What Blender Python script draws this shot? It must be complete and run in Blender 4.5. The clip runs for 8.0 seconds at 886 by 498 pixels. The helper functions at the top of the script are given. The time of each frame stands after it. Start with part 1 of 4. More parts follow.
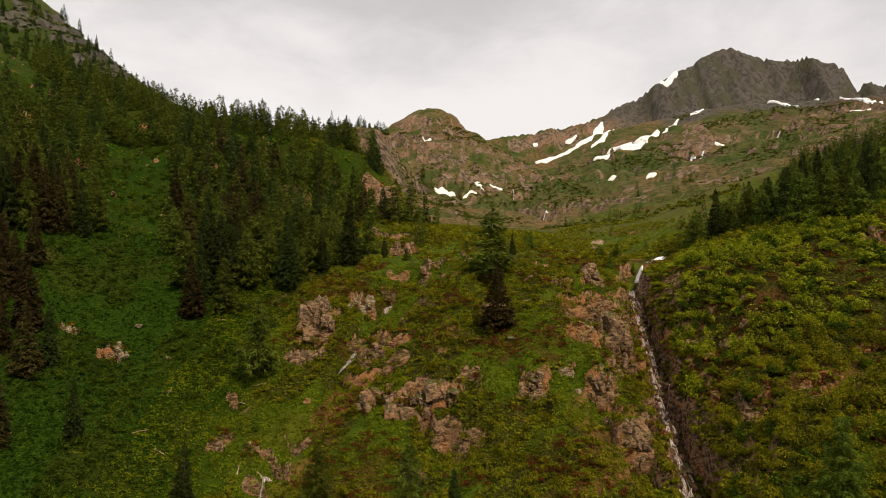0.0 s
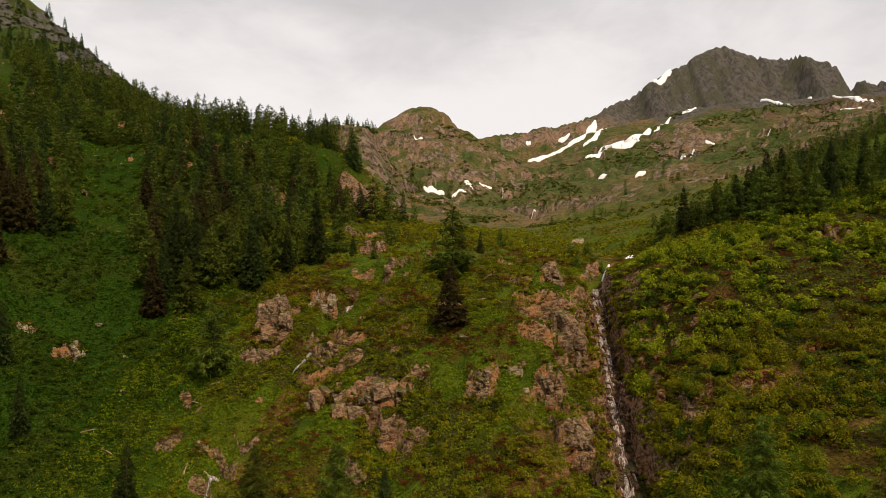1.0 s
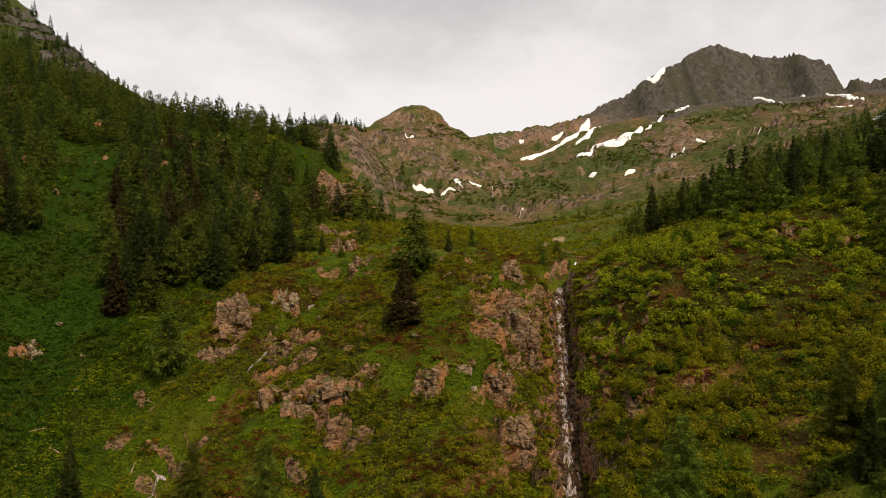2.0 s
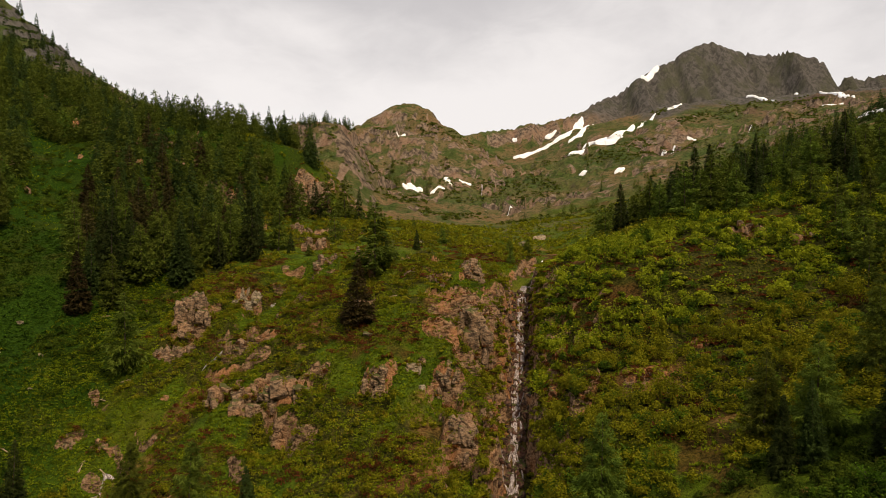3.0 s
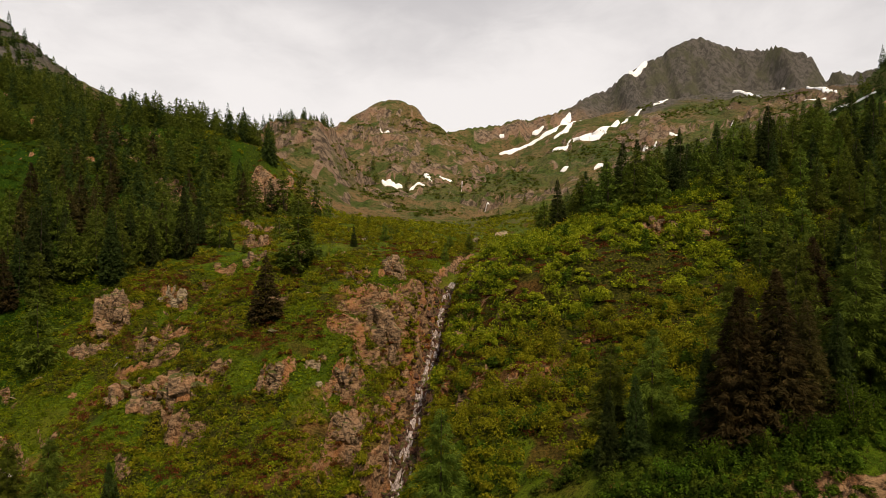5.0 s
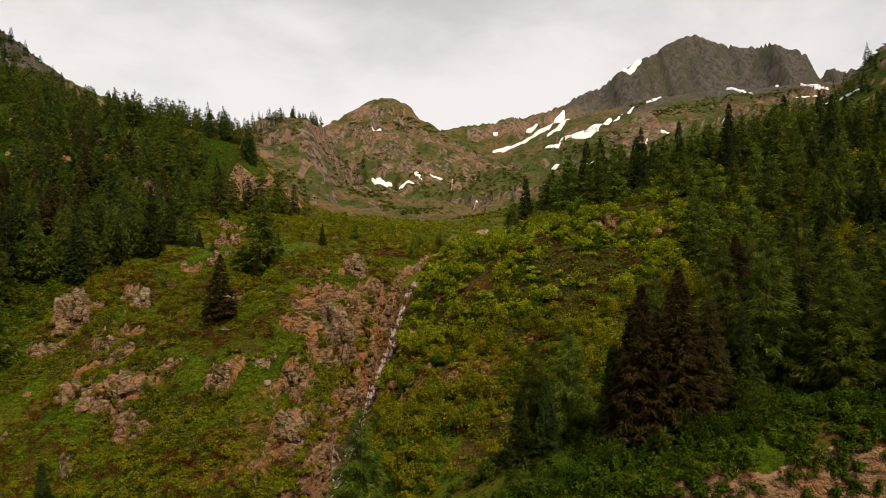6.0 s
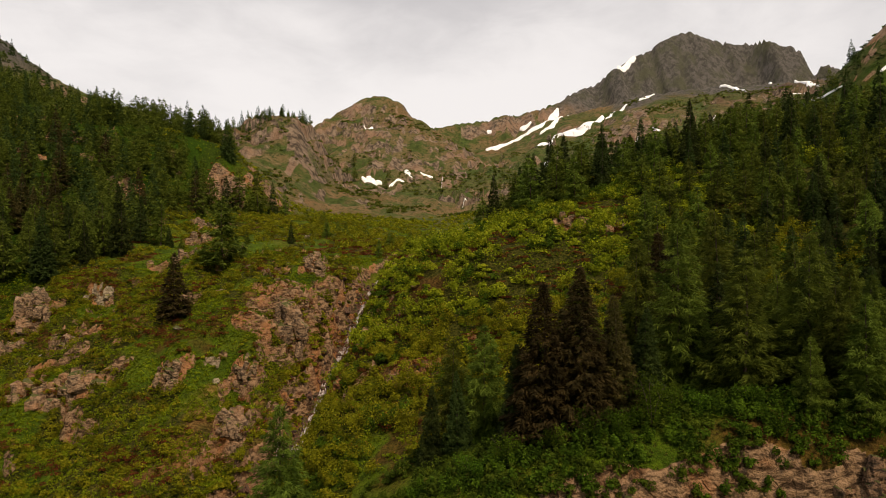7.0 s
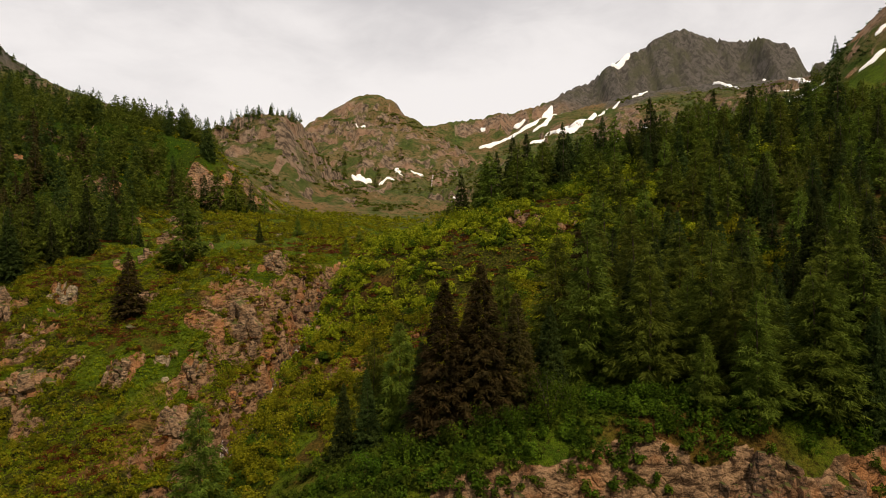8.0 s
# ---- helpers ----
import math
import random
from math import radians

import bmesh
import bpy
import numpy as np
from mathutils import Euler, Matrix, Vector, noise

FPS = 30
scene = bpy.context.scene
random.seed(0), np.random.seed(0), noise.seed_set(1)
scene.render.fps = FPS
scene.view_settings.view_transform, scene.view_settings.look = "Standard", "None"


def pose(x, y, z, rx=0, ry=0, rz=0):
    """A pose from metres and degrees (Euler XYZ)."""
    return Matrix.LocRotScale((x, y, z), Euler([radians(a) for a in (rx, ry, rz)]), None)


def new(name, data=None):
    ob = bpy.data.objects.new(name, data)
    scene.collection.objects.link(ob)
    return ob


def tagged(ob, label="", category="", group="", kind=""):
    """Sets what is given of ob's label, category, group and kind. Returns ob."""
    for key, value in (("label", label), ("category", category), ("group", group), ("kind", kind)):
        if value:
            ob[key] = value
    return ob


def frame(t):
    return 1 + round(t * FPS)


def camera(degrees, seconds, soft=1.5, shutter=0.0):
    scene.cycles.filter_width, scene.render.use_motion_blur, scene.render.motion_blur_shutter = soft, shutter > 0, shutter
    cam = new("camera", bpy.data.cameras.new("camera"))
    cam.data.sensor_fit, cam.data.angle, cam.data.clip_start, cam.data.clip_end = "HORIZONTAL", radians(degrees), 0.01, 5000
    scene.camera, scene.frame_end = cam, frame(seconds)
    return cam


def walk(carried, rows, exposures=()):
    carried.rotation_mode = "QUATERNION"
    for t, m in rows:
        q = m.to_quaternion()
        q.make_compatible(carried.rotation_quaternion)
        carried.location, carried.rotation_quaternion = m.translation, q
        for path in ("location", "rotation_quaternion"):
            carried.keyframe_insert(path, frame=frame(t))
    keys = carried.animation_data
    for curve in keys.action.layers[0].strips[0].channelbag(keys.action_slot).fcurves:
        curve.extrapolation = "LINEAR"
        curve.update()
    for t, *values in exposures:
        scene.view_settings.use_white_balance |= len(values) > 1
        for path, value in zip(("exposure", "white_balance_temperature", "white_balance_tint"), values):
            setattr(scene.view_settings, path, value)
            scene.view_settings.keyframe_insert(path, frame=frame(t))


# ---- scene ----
cam = camera(68.0, 8.0, 0.7)
ROWS = [
    (0.0, 0.00, 0.00, 0.00, 0.00, 0.00, 0.00),
    (0.5, 4.99, 0.25, -0.02, -0.03, -0.06, 0.01),
    (1.0, 9.96, 0.46, -0.03, -0.06, -0.12, 0.03),
    (1.5, 14.92, 0.64, -0.05, -0.08, -0.19, 0.06),
    (2.2, 21.84, 0.84, -0.07, -0.11, -0.28, 0.10),
    (3.0, 29.75, 0.99, -0.09, -0.13, -0.39, 0.15),
    (3.5, 34.69, 1.04, -0.11, -0.13, -0.47, 0.20),
    (4.0, 39.64, 1.05, -0.12, -0.14, -0.54, 0.25),
    (4.5, 44.60, 1.04, -0.14, -0.13, -0.62, 0.30),
    (5.2, 51.57, 0.96, -0.16, -0.12, -0.73, 0.38),
    (6.0, 59.59, 0.79, -0.18, -0.10, -0.86, 0.48),
    (6.5, 64.64, 0.64, -0.20, -0.08, -0.95, 0.56),
    (7.0, 69.72, 0.46, -0.21, -0.06, -1.04, 0.63),
    (7.5, 74.84, 0.25, -0.23, -0.03, -1.13, 0.71),
    (8.0, 80.00, 0.00, -0.24, 0.00, -1.22, 0.80),
]
walk(cam, [(t, pose(x, y, z, 90 + pitch, roll, yaw)) for t, x, y, z, yaw, pitch, roll in ROWS])

# ---- sky and light: a bright overcast day ----
SUN_UP, SUN_ROUND = radians(54), radians(146)
world = bpy.data.worlds.new("sky")
scene.world = world
world.use_nodes = True
wn, wl = world.node_tree.nodes, world.node_tree.links
wn.clear()


def link_value(links, socket, v):
    if isinstance(v, (int, float)):
        socket.default_value = v
    elif isinstance(v, (tuple, list)):
        socket.default_value = (*v, 1.0) if len(v) == 3 and socket.type == "RGBA" else v
    else:
        links.new(v, socket)


class Nodes:
    """Short ways to write a node tree."""

    def __init__(self, tree):
        self.n, self.l = tree.nodes, tree.links

    def math(self, op, a, b=0.0, c=0.0, clamp=False):
        m = self.n.new("ShaderNodeMath")
        m.operation, m.use_clamp = op, clamp
        for s, v in zip(m.inputs, (a, b, c)):
            link_value(self.l, s, v)
        return m.outputs[0]

    def mix(self, f, a, b, blend="MIX"):
        m = self.n.new("ShaderNodeMix")
        m.data_type, m.blend_type = "RGBA", blend
        link_value(self.l, m.inputs[0], f)
        link_value(self.l, m.inputs[6], a)
        link_value(self.l, m.inputs[7], b)
        return m.outputs[2]

    def noise(self, vector, scale, detail=4.0, rough=0.55, distort=0.0):
        m = self.n.new("ShaderNodeTexNoise")
        link_value(self.l, m.inputs["Vector"], vector)
        m.inputs["Scale"].default_value, m.inputs["Detail"].default_value = scale, detail
        m.inputs["Roughness"].default_value, m.inputs["Distortion"].default_value = rough, distort
        return m.outputs["Fac"]

    def joints(self, vector, scale):
        """How far a point lies from the nearest joint between blocks."""
        m = self.n.new("ShaderNodeTexVoronoi")
        m.feature = "DISTANCE_TO_EDGE"
        link_value(self.l, m.inputs["Vector"], vector)
        m.inputs["Scale"].default_value = scale
        return m.outputs["Distance"]

    def ramp(self, v, a, b, lo=0.0, hi=1.0):
        m = self.n.new("ShaderNodeMapRange")
        m.interpolation_type = "SMOOTHSTEP"
        for s, x in zip(m.inputs, (v, a, b, lo, hi)):
            link_value(self.l, s, x)
        return m.outputs[0]

    def stretch(self, vector, x, y, z):
        m = self.n.new("ShaderNodeMapping")
        link_value(self.l, m.inputs["Vector"], vector)
        m.inputs["Scale"].default_value = (x, y, z)
        return m.outputs[0]

    def attr(self, name):
        m = self.n.new("ShaderNodeAttribute")
        m.attribute_name = name
        return m.outputs["Fac"]


w = Nodes(world.node_tree)
sky = wn.new("ShaderNodeTexSky")
sky.sky_type, sky.sun_disc, sky.sun_elevation, sky.sun_rotation = "NISHITA", False, SUN_UP, SUN_ROUND
clear_sky = w.mix(1.0, sky.outputs[0], (0.09, 0.09, 0.09), "MULTIPLY")
way = wn.new("ShaderNodeTexCoord").outputs["Generated"]
split = wn.new("ShaderNodeSeparateXYZ")
wl.new(way, split.inputs[0])
lift = w.math("MAXIMUM", split.outputs[2], 0.0)
flat = wn.new("ShaderNodeVectorMath")
flat.operation = "SCALE"
wl.new(way, flat.inputs[0])
wl.new(w.math("DIVIDE", 1.0, w.math("ADD", lift, 0.32)), flat.inputs["Scale"])
billow = w.noise(flat.outputs[0], 1.15, 6.0, 0.5, 0.25)
wisps = w.noise(w.stretch(flat.outputs[0], 1.0, 1.0, 2.4), 5.2, 6.0, 0.6, 0.5)
shade = w.ramp(w.math("ADD", w.math("MULTIPLY", billow, 0.82), w.math("MULTIPLY", wisps, 0.18)), 0.42, 0.66)
shade = w.math("MULTIPLY", shade, w.ramp(lift, 0.10, 0.40, 0.25, 1.0))
cloud = w.mix(shade, (0.96, 0.905, 0.875), (0.62, 0.585, 0.58))
cover = w.mix(0.93, clear_sky, cloud)
below = w.ramp(split.outputs[2], -0.06, 0.0)
cover = w.mix(below, (0.05, 0.055, 0.03), cover)
back = wn.new("ShaderNodeBackground")
wl.new(cover, back.inputs[0])
back.inputs[1].default_value = 1.0
wl.new(back.outputs[0], wn.new("ShaderNodeOutputWorld").inputs[0])

sun = new("sun", bpy.data.lights.new("sun", "SUN"))
sun.data.energy, sun.data.angle, sun.data.color = 3.5, radians(5), (1.0, 0.80, 0.55)
sun.rotation_euler = (radians(90) - SUN_UP, 0, radians(180) - SUN_ROUND)

# ---- materials ----
def material(name, rough=0.9, spec=0.2):
    m = bpy.data.materials.new(name)
    m.use_nodes = True
    k = Nodes(m.node_tree)
    bsdf = m.node_tree.nodes["Principled BSDF"]
    bsdf.inputs["Roughness"].default_value = rough
    bsdf.inputs["Specular IOR Level"].default_value = spec
    k.bsdf = bsdf
    geo = k.n.new("ShaderNodeNewGeometry")
    k.pos, k.island = geo.outputs["Position"], geo.outputs["Random Per Island"]
    nz = k.n.new("ShaderNodeSeparateXYZ")
    k.l.new(geo.outputs["Normal"], nz.inputs[0])
    k.up = nz.outputs[2]
    k.local = k.n.new("ShaderNodeTexCoord").outputs["Object"]
    k.random = k.n.new("ShaderNodeObjectInfo").outputs["Random"]
    return m, k


def finish(k, colour, bump=None, strength=0.5, distance=0.1):
    link_value(k.l, k.bsdf.inputs["Base Color"], colour)
    if bump is not None:
        b = k.n.new("ShaderNodeBump")
        b.inputs["Strength"].default_value, b.inputs["Distance"].default_value = strength, distance
        k.l.new(bump, b.inputs["Height"])
        k.l.new(b.outputs[0], k.bsdf.inputs["Normal"])


def rock_colour(k, vector, pale, dark, warm, scale=1.0):
    """Weathered rock: beds, cracks, lichen and rusty faces."""
    large = k.noise(vector, 0.13 * scale, 5, 0.6)
    beds = k.noise(k.stretch(vector, 0.8, 0.8, 1.7), 0.9 * scale, 6, 0.65, 0.4)
    grain = k.noise(vector, 5.0 * scale, 5, 0.7)
    c = k.mix(k.ramp(beds, 0.38, 0.60), dark, pale)
    c = k.mix(k.ramp(large, 0.47, 0.66, 0, 0.85), c, warm)
    c = k.mix(k.ramp(grain, 0.48, 0.68, 0, 0.45), c, dark)
    warp = k.n.new("ShaderNodeVectorMath")
    warp.operation = "MULTIPLY_ADD"
    wobble = k.n.new("ShaderNodeTexNoise")
    link_value(k.l, wobble.inputs["Vector"], vector)
    wobble.inputs["Scale"].default_value = 0.5 * scale
    k.l.new(wobble.outputs["Color"], warp.inputs[0])
    warp.inputs[1].default_value = (2.6 / scale, 2.6 / scale, 2.6 / scale)
    link_value(k.l, warp.inputs[2], vector)
    joints = k.joints(k.stretch(warp.outputs[0], 1.0, 1.0, 0.45), 0.62 * scale)
    c = k.mix(k.math("MULTIPLY", k.ramp(joints, 0.0, 0.05, 0.75, 0.0), k.ramp(beds, 0.58, 0.40)), c, dark)
    return c, k.math("ADD", beds, k.ramp(joints, 0.0, 0.10, 0.0, 0.22)), grain


def terrain_material():
    m, k = material("ground_cover", 0.95, 0.04)
    p = k.pos
    rock, soil, heath, high = k.attr("rock"), k.attr("soil"), k.attr("heath"), k.attr("high")
    n1, n2, n3 = k.noise(p, 0.055, 5, 0.6), k.noise(p, 0.33, 5, 0.6), k.noise(p, 2.1, 5, 0.65)
    grass = k.mix(k.ramp(n2, 0.36, 0.64), (0.036, 0.066, 0.004), (0.074, 0.116, 0.005))
    grass = k.mix(k.ramp(n1, 0.48, 0.68, 0, 0.6), grass, (0.110, 0.112, 0.010))
    grass = k.mix(k.ramp(n3, 0.58, 0.72, 0, 0.5), grass, (0.130, 0.078, 0.020))
    grass = k.mix(k.ramp(n3, 0.50, 0.34, 0, 0.95), grass, (0.016, 0.016, 0.003))
    fine = k.noise(p, 7.5, 4, 0.65)
    grass = k.mix(k.ramp(fine, 0.50, 0.36, 0, 0.75), grass, (0.020, 0.026, 0.003))
    grass = k.mix(k.ramp(fine, 0.56, 0.70, 0, 0.45), grass, (0.200, 0.170, 0.030))
    litter = k.attr("litter")
    # lush green ground, its colour also darkened to dim the left slope
    lush_dimmed = k.mix(k.ramp(n3, 0.36, 0.62), (0.006, 0.018, 0.001), (0.024, 0.054, 0.003))
    grass = k.mix(k.math("MULTIPLY", k.attr("lush"), k.ramp(n3, 0.66, 0.58, 0.45, 0.95)), grass, lush_dimmed)
    grass = k.mix(k.math("MULTIPLY", litter, 0.88), grass, k.mix(k.ramp(n3, 0.4, 0.65), (0.014, 0.015, 0.003), (0.068, 0.058, 0.011)))
    heathc = k.mix(k.ramp(n3, 0.4, 0.62), (0.036, 0.019, 0.006), (0.105, 0.050, 0.014))
    near = k.mix(k.math("MULTIPLY", heath, 0.85), grass, heathc)
    f1, f2, f3 = k.noise(p, 0.011, 6, 0.65), k.noise(p, 0.05, 6, 0.65, 0.3), k.noise(p, 0.26, 5, 0.7)
    alp = k.mix(k.ramp(f2, 0.42, 0.58), (0.062, 0.080, 0.020), (0.150, 0.112, 0.050))
    alp = k.mix(k.ramp(f1, 0.50, 0.62, 0, 0.7), alp, (0.190, 0.112, 0.058))
    alp = k.mix(k.ramp(f3, 0.52, 0.60, 0, 0.85), alp, (0.034, 0.050, 0.014))
    alp = k.mix(k.ramp(f3, 0.40, 0.30, 0, 0.6), alp, (0.300, 0.225, 0.155))
    alp = k.mix(k.math("MULTIPLY", k.attr("brush"), k.ramp(f3, 0.62, 0.44, 0.45, 0.95)), alp, k.mix(k.ramp(f3, 0.4, 0.6), (0.070, 0.105, 0.022), (0.024, 0.042, 0.012)))
    cover = k.mix(high, near, alp)
    soilc = k.mix(k.ramp(n3, 0.35, 0.65), (0.170, 0.068, 0.024), (0.360, 0.170, 0.072))
    soilf = k.mix(k.ramp(f2, 0.35, 0.65), (0.060, 0.042, 0.032), (0.115, 0.078, 0.056))
    cover = k.mix(k.math("MULTIPLY", soil, k.ramp(n2, 0.3, 0.5, 0.4, 1.0)), cover, k.mix(high, soilc, soilf))
    rn, beds, grain = rock_colour(k, p, (0.33, 0.208, 0.122), (0.056, 0.034, 0.020), (0.37, 0.170, 0.074))
    rf, fbeds, fgrain = rock_colour(k, k.stretch(p, 1.0, 1.0, 0.35), (0.265, 0.195, 0.140), (0.064, 0.049, 0.036), (0.280, 0.172, 0.110), 0.28)
    rc = k.mix(high, rn, rf)
    grey = k.attr("grey")
    cliff, cb, cg = rock_colour(k, k.stretch(p, 1.0, 1.0, 0.16), (0.125, 0.114, 0.102), (0.062, 0.057, 0.050), (0.078, 0.078, 0.046), 0.22)
    rc = k.mix(grey, rc, cliff)
    mask = k.ramp(k.math("ADD", rock, k.math("MULTIPLY", k.math("SUBTRACT", n3, 0.5), 0.9)), 0.38, 0.62)
    c = k.mix(mask, cover, rc)
    relief = k.math("ADD", k.math("MULTIPLY", n3, 0.5), k.math("ADD", k.math("MULTIPLY", k.math("MULTIPLY", f3, high), 4.0), k.math("MULTIPLY", k.math("MULTIPLY", beds, rock), 0.7)))
    finish(k, c, relief, 1.0, 0.9)
    return m


def rock_material(name, pale, dark, warm):
    m, k = material(name, 0.9, 0.25)
    c, beds, grain = rock_colour(k, k.pos, pale, dark, warm, 1.5)
    c = k.mix(k.math("MULTIPLY", k.random, 0.25), c, dark)
    moss = k.ramp(k.math("ADD", k.up, k.math("MULTIPLY", k.noise(k.pos, 1.2, 4), 0.7)), 0.98, 1.22, 0, 0.9)
    c = k.mix(moss, c, (0.062, 0.072, 0.012))
    finish(k, c, k.math("ADD", beds, k.math("MULTIPLY", grain, 0.5)), 1.0, 0.4)
    return m


def leaf_material(name, dark, light, dry=None, share=0.0):
    """Foliage whose tint differs from leaf to leaf and from plant to plant."""
    m, k = material(name, 0.8, 0.06)
    c = k.mix(k.island, dark, light)
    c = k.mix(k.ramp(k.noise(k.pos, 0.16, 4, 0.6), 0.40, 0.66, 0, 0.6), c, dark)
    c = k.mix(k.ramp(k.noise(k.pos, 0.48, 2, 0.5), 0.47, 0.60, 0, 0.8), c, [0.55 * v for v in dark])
    if dry:
        c = k.mix(k.ramp(k.math("ADD", k.math("MULTIPLY", k.noise(k.pos, 0.35, 4, 0.6), 0.8), k.math("MULTIPLY", k.island, 0.35)), 0.80 - share, 0.95 - share), c, dry)
    hue = k.n.new("ShaderNodeHueSaturation")
    k.l.new(c, hue.inputs["Color"])
    k.l.new(k.math("ADD", k.math("MULTIPLY", k.random, 0.036), 0.468), hue.inputs["Hue"])
    k.l.new(k.math("ADD", k.math("MULTIPLY", k.random, 0.5), 0.72), hue.inputs["Value"])
    finish(k, hue.outputs[0])
    back = k.n.new("ShaderNodeBsdfTranslucent")
    k.l.new(hue.outputs[0], back.inputs[0])
    both = k.n.new("ShaderNodeMixShader")
    both.inputs[0].default_value = 0.4
    k.l.new(k.bsdf.outputs[0], both.inputs[1])
    k.l.new(back.outputs[0], both.inputs[2])
    k.l.new(both.outputs[0], k.n["Material Output"].inputs[0])
    return m


def bark_material(name, a, b):
    m, k = material(name, 0.95, 0.1)
    v = k.noise(k.stretch(k.pos, 6, 6, 1.2), 1.0, 5, 0.7)
    finish(k, k.mix(v, a, b), v, 0.7, 0.05)
    return m


def snow_material():
    m, k = material("old_snow", 0.65, 0.3)
    n = k.noise(k.pos, 0.35, 6, 0.6)
    finish(k, k.mix(k.ramp(n, 0.5, 0.75, 0, 0.6), (0.86, 0.86, 0.87), (0.60, 0.54, 0.50)), n, 0.4, 0.6)
    return m


def water_material():
    m, k = material("white_water", 0.4, 0.4)
    n = k.noise(k.stretch(k.pos, 2.6, 0.7, 0.7), 2.2, 5, 0.7, 0.8)
    foam = k.ramp(n, 0.42, 0.62)
    finish(k, k.mix(foam, (0.10, 0.066, 0.054), (0.58, 0.51, 0.505)), n, 0.8, 0.25)
    return m


GROUND = terrain_material()
ROCK = rock_material("pink_brown_rock", (0.40, 0.262, 0.158), (0.070, 0.046, 0.030), (0.44, 0.235, 0.120))
ORANGE_ROCK = rock_material("rusty_orange_rock", (0.48, 0.215, 0.088), (0.110, 0.052, 0.027), (0.40, 0.155, 0.062))
# pink rock of the step, colour darkened for the overhanging trees' shade
SHADE_TINTED_STEP_ROCK = rock_material("shaded_pink_rock", (0.30, 0.175, 0.105), (0.045, 0.030, 0.020), (0.32, 0.160, 0.080))
DARK_ROCK = rock_material("wet_dark_rock", (0.200, 0.110, 0.078), (0.030, 0.019, 0.016), (0.190, 0.076, 0.046))
GREY_ROCK = rock_material("grey_lichen_rock", (0.50, 0.40, 0.27), (0.110, 0.084, 0.058), (0.42, 0.290, 0.175))
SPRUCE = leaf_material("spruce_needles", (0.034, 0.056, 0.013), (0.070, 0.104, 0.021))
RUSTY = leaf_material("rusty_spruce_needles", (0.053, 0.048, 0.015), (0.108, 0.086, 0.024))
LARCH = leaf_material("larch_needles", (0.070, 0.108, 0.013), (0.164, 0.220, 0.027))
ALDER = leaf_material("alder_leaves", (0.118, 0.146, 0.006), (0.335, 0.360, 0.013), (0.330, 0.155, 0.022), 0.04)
# scrub leaves with shade under the grove put into their darker colour
SHADE_TINTED_SCRUB = leaf_material("shaded_scrub_leaves", (0.040, 0.064, 0.005), (0.100, 0.132, 0.010), (0.160, 0.090, 0.024), 0.04)
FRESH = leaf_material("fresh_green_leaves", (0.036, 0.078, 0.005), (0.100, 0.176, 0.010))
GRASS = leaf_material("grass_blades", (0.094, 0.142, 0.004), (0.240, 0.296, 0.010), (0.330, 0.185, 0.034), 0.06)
# lush meadow green, with the dimness of that side put into the colour
DIMMED_MEADOW = leaf_material("lush_meadow_blades", (0.014, 0.042, 0.002), (0.040, 0.092, 0.004), (0.120, 0.090, 0.024), 0.0)
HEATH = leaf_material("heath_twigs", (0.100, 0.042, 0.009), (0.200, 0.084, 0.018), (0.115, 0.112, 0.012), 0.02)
BARK = bark_material("grey_brown_bark", (0.055, 0.040, 0.030), (0.150, 0.115, 0.090))
DEADWOOD = bark_material("bleached_dead_wood", (0.26, 0.17, 0.10), (0.50, 0.37, 0.25))
SNOW = snow_material()
WATER = water_material()

# ---- the lie of the land: valley sections, x and height, for each y ----
def _hash(ix, iy, s):
    v = (ix * 374761393 + iy * 668265263 + s * 974634777) & 0xFFFFFFFF
    v = ((v ^ (v >> 13)) * 1274126177) & 0xFFFFFFFF
    v = v ^ (v >> 16)
    return (v & 0xFFFF) / 65535.0


def vnoise(x, y, s=0):
    """Smooth noise from -1 to 1 with cells of size 1."""
    x, y = np.asarray(x, float), np.asarray(y, float)
    ix, iy = np.floor(x).astype(np.int64), np.floor(y).astype(np.int64)
    fx, fy = x - ix, y - iy
    fx, fy = fx * fx * fx * (fx * (fx * 6 - 15) + 10), fy * fy * fy * (fy * (fy * 6 - 15) + 10)
    a, b = _hash(ix, iy, s), _hash(ix + 1, iy, s)
    c, d = _hash(ix, iy + 1, s), _hash(ix + 1, iy + 1, s)
    return 2 * ((a + (b - a) * fx) * (1 - fy) + (c + (d - c) * fx) * fy) - 1


def fbm(x, y, s=0, octaves=3):
    v, a = 0, 1.0
    for k in range(octaves):
        v = v + a * vnoise(x * 2 ** k + 17.3 * k, y * 2 ** k - 9.1 * k, s + k)
        a *= 0.5
    return v


def ramp(v, a, b):
    t = np.clip((v - a) / (b - a), 0, 1)
    return t * t * (3 - 2 * t)


